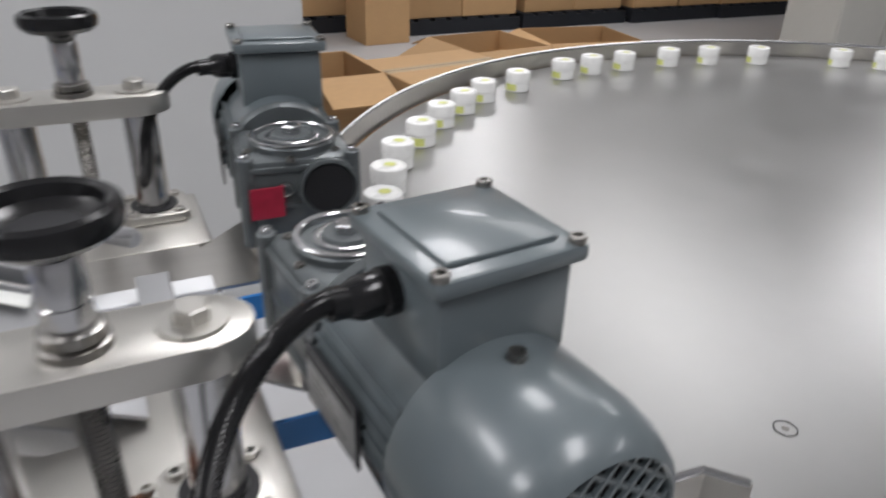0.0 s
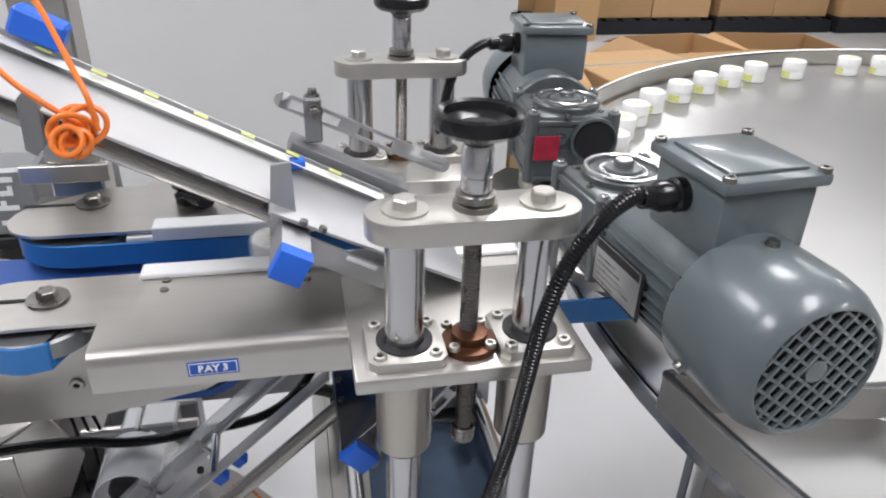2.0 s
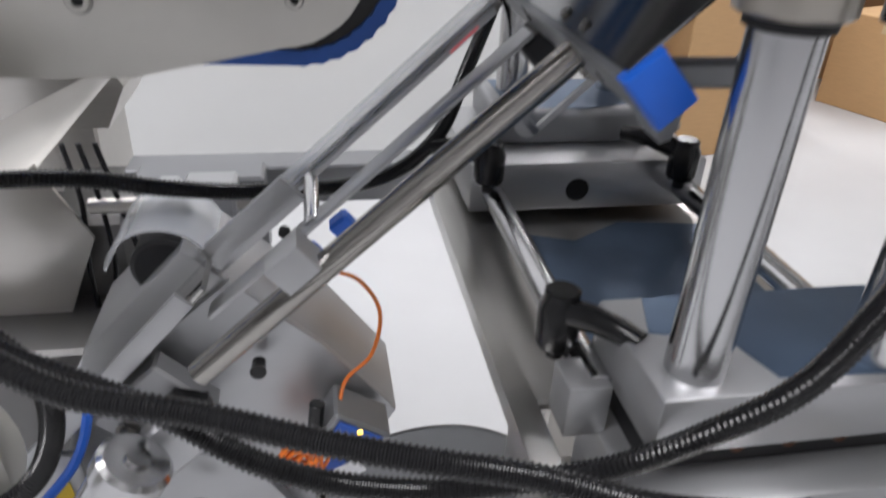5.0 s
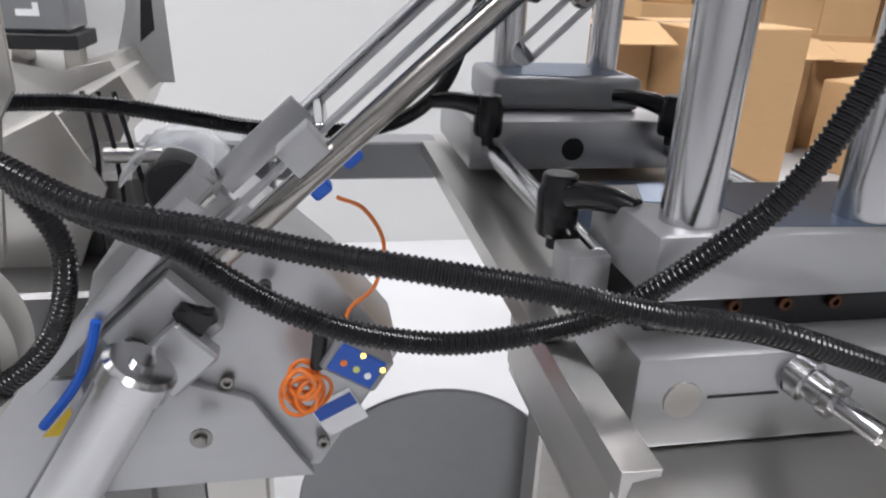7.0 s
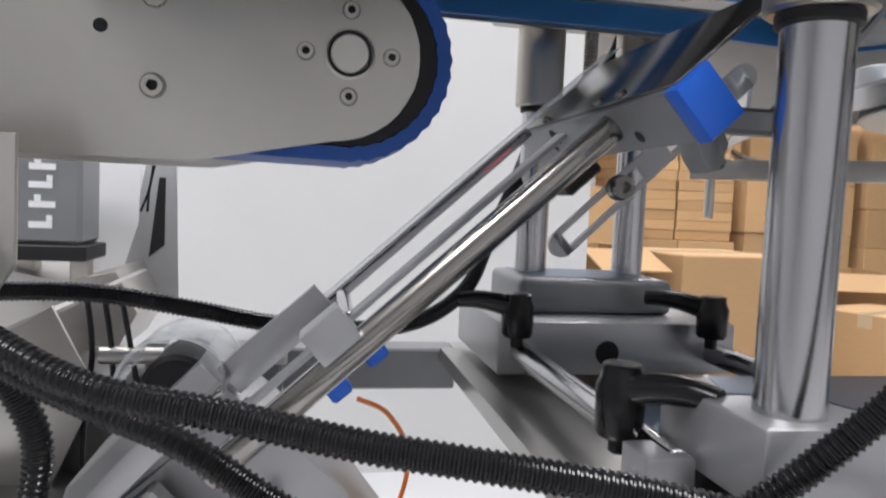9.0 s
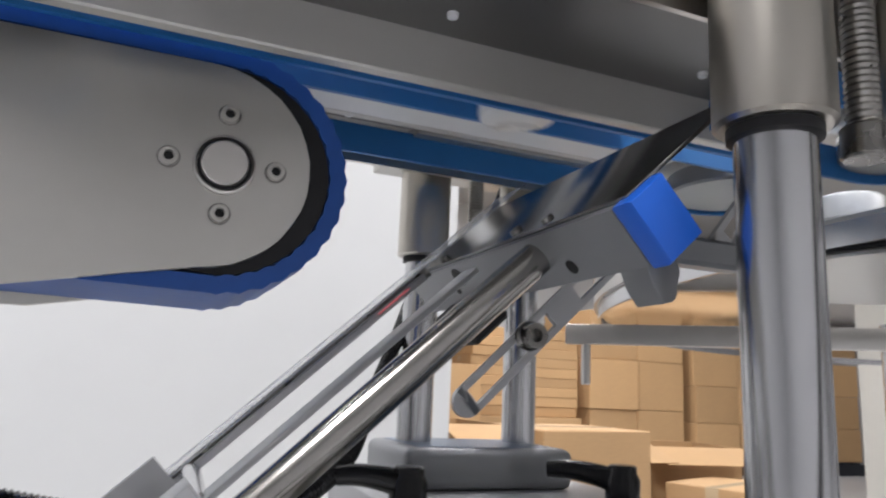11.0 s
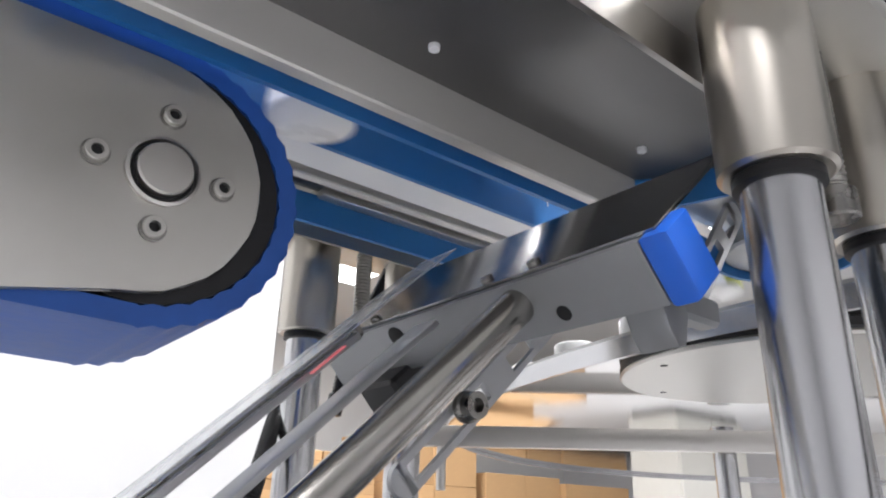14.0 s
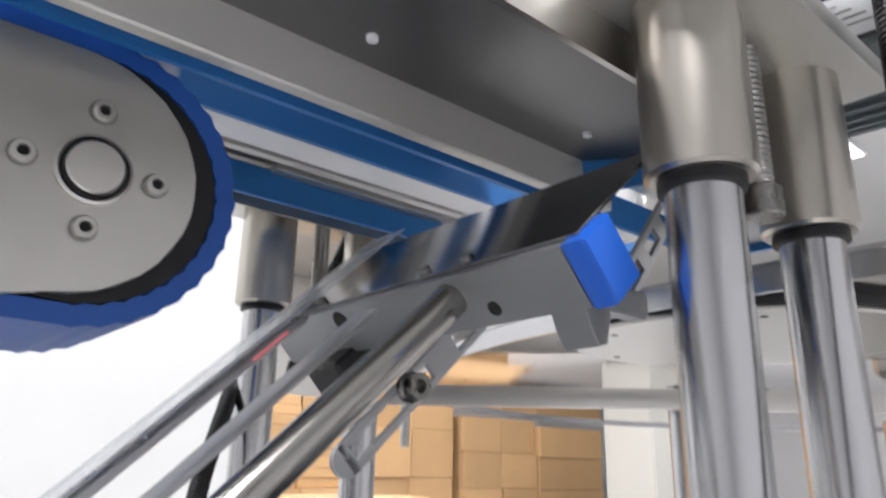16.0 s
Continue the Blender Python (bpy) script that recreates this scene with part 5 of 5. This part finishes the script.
# ---- cartons ----
def carton(x, y, z, sx, sy, sz, turn=0, opened=False, label="closed brown cardboard carton with tape"):
    g = thing("carton", (x, y, z), label, "carton", "cartons")
    g.rotation_euler = (0, 0, radians(turn))
    w = 0.006
    def p(n, bm, m, lab=""):
        bmesh.ops.translate(bm, vec=(x, y, z), verts=bm.verts)
        return part(n, bm, m, g, lab)
    a, b = sx / 2, sy / 2
    if not opened:
        p("body", box(-a, a, -b, b, 0, sz, 0.004), CARD)
        p("tape", box(-a - 0.001, a + 0.001, -0.03, 0.03, sz - 0.06, sz + 0.001, 0), TAPE, "pale packing tape")
        p("seam", box(-a, a, -0.002, 0.002, sz - 0.001, sz + 0.0015, 0), DARKGAP)
    else:
        for n, bm in (("wall", box(-a, -a + w, -b, b, 0, sz, 0.001)), ("wall", box(a - w, a, -b, b, 0, sz, 0.001)), ("wall", box(-a, a, -b, -b + w, 0, sz, 0.001)), ("wall", box(-a, a, b - w, b, 0, sz, 0.001)), ("bottom", box(-a, a, -b, b, 0, w, 0.001))):
            p(n, bm, CARD)
        for s, ax in ((1, "x"), (-1, "x"), (1, "y"), (-1, "y")):
            if ax == "x":
                bm = box(0, 0.45 * sx, -b, b, -w, 0, 0.001)
                bmesh.ops.rotate(bm, cent=(0, 0, 0), matrix=Matrix.Rotation(radians(25), 3, "Y"), verts=bm.verts)
                if s < 0:
                    bmesh.ops.scale(bm, vec=(-1, 1, 1), verts=bm.verts)
                bmesh.ops.translate(bm, vec=(s * a, 0, sz), verts=bm.verts)
            else:
                bm = box(-a, a, 0, 0.45 * sy, -w, 0, 0.001)
                bmesh.ops.rotate(bm, cent=(0, 0, 0), matrix=Matrix.Rotation(radians(-20), 3, "X"), verts=bm.verts)
                if s < 0:
                    bmesh.ops.scale(bm, vec=(1, -1, 1), verts=bm.verts)
                bmesh.ops.translate(bm, vec=(0, s * b, sz), verts=bm.verts)
            p("flap", bm, CARD)
    return g


CARTONS = [
    (1.2, 2.17, 0, 0.5, 0.42, 0.655, 8, False), (0.8, 2.3, 0, 0.26, 0.4, 0.66, 3, True), (2.32, 2.45, 0, 0.5, 0.44, 0.4, 22, False),
    (1.86, 3.0, 0, 0.46, 0.45, 0.55, 6, True), (2.5, 3.1, 0, 0.56, 0.46, 0.53, -8, True), (1.02, 3.0, 0, 0.5, 0.5, 0.42, 14, True),
    (2.3, 5.85, 0, 0.42, 0.45, 1.0, 4, False),
]
for c in CARTONS:
    carton(*c[:7], opened=c[7], label="open brown cardboard carton with raised flaps" if c[7] else "closed brown cardboard carton with tape")


def cabinet(x, y, w, d, h):
    g = thing("cabinet", (x, y, 0), "grey sheet-metal cabinet against the cartons", "cabinet")
    part("body", box(x - w / 2, x + w / 2, y - d / 2, y + d / 2, 0.06, h, 0.006), GREY_BOX, g)
    part("plinth", box(x - w / 2 + 0.03, x + w / 2 - 0.03, y - d / 2 + 0.03, y + d / 2 - 0.03, 0, 0.06, 0.002), BLACK_M, g, "black plinth")
    for s in (-1, 1):
        door = part("door", box(x + s * w / 4 - w / 4 + 0.008, x + s * w / 4 + w / 4 - 0.008, y - d / 2 - 0.016, y - d / 2 - 0.001, 0.08, h - 0.02, 0.003), GREY_BOX, g)
        part("handle", box(x + s * 0.04 - 0.01, x + s * 0.04 + 0.01, y - d / 2 - 0.03, y - d / 2 - 0.016, h * 0.5, h * 0.5 + 0.12, 0.003), BLACK_M, door, "black handle")


cabinet(5.75, 3.75, 1.1, 0.5, 1.37)


def pallet_load(x, y, nx, nz, seed, high=0.42, flat=0):
    g = thing("pallet", (x, y, 0), "dark low pallet under stacked cartons", "pallet", "pallets")
    for k in range(7):
        part("slat", box(x - 0.6 + 0.17 * k, x - 0.48 + 0.17 * k, y - 0.5, y + 0.5, 0.12, 0.145, 0.002), PALLET, g)
    for yy in (-0.45, 0.0, 0.45):
        part("runner", box(x - 0.6, x + 0.66, y + yy - 0.05, y + yy + 0.05, 0.0, 0.12, 0.002), PALLET, g)
    rnd = random.Random(seed)
    w = 1.2 / nx
    for i in range(nx):
        z = 0.147
        for k in range(nz):
            carton(x - 0.57 + w * (i + 0.5), y + rnd.uniform(-0.02, 0.02), z, w - 0.012, 0.9, high - 0.004, rnd.uniform(-1.5, 1.5))
            z += high
        if i < flat:
            for k in range(9):
                carton(x - 0.57 + w * (i + 0.5), y - 0.1 + rnd.uniform(-0.01, 0.01), z, w - 0.02, 0.6, 0.092, rnd.uniform(-1.5, 1.5), label="flat brown carton in a neat stack")
                z += 0.094


for k, (px, py, nx, nz, high, flat) in enumerate(((1.6, 6.75, 2, 3, 0.45, 0), (3.15, 6.4, 2, 1, 0.4, 2), (4.45, 6.4, 2, 3, 0.5, 0), (5.75, 6.35, 2, 3, 0.39, 0), (6.95, 6.3, 1, 3, 0.37, 0))):
    pallet_load(px, py, nx, nz, k, high, flat)


# ---- movement ----
LANE, SPIN, CREEP = 0.904, 0.1233, 0.345
X_IN = TX - math.sqrt(LANE**2 - (YC - TY) ** 2)
A_IN = math.pi - math.asin((YC - TY) / LANE)
ON_TABLE = (56.0, 68.7, 76.9, 84.0, 92.2, 98.3, 103.8, 113.9, 121.1, 126.8, 132.8, 139.5, 146.3, 152.6, 158.5, 164.5)


def jar_place(t, enter, queue, lane):
    """Where a jar is: waiting, running between the belts, or riding on the turning table."""
    x = X_IN - CREEP * (enter - t)
    if x < queue:
        return pose(queue, YC, 0.943)
    if t < enter:
        z = 0.943 + (JZ - 0.943) * min(max((x + 0.33) / 0.06, 0), 1)
        z += (TZ - JZ) * min(max((x - 0.19) / 0.06, 0), 1)
        return pose(x, YC, z)
    a = A_IN - SPIN * (t - enter)
    return pose(TX + lane * math.cos(a), TY + lane * math.sin(a), TZ, 0, 0, math.degrees(a) - 90 - 90)


def motions():
    walk(DISC, [(float(k), pose(0, 0, 0, 0, 0, -math.degrees(SPIN * k))) for k in range(17)])
    rnd = random.Random(21)
    for i, ob in enumerate(JARS):
        n = i - 25
        enter = 4.27 + 1.0945 * n
        if enter < 0.3:
            k = 21 - i
            angle = ON_TABLE[-1 - k] if k < len(ON_TABLE) else ON_TABLE[0] - 6.4 * (k - len(ON_TABLE) + 1)
            enter = -(A_IN - radians(angle)) / SPIN
        lane = LANE + rnd.uniform(-0.005, 0.005)
        queue = -0.95 - 0.056 * max(n - 1, 0)
        times = sorted({0.5 * k for k in range(33)} | {round(v, 2) for v in (enter, enter - 0.19) if 0 < v < 16})
        walk(ob, [(t, jar_place(t, enter, queue, lane)) for t in times])


motions()
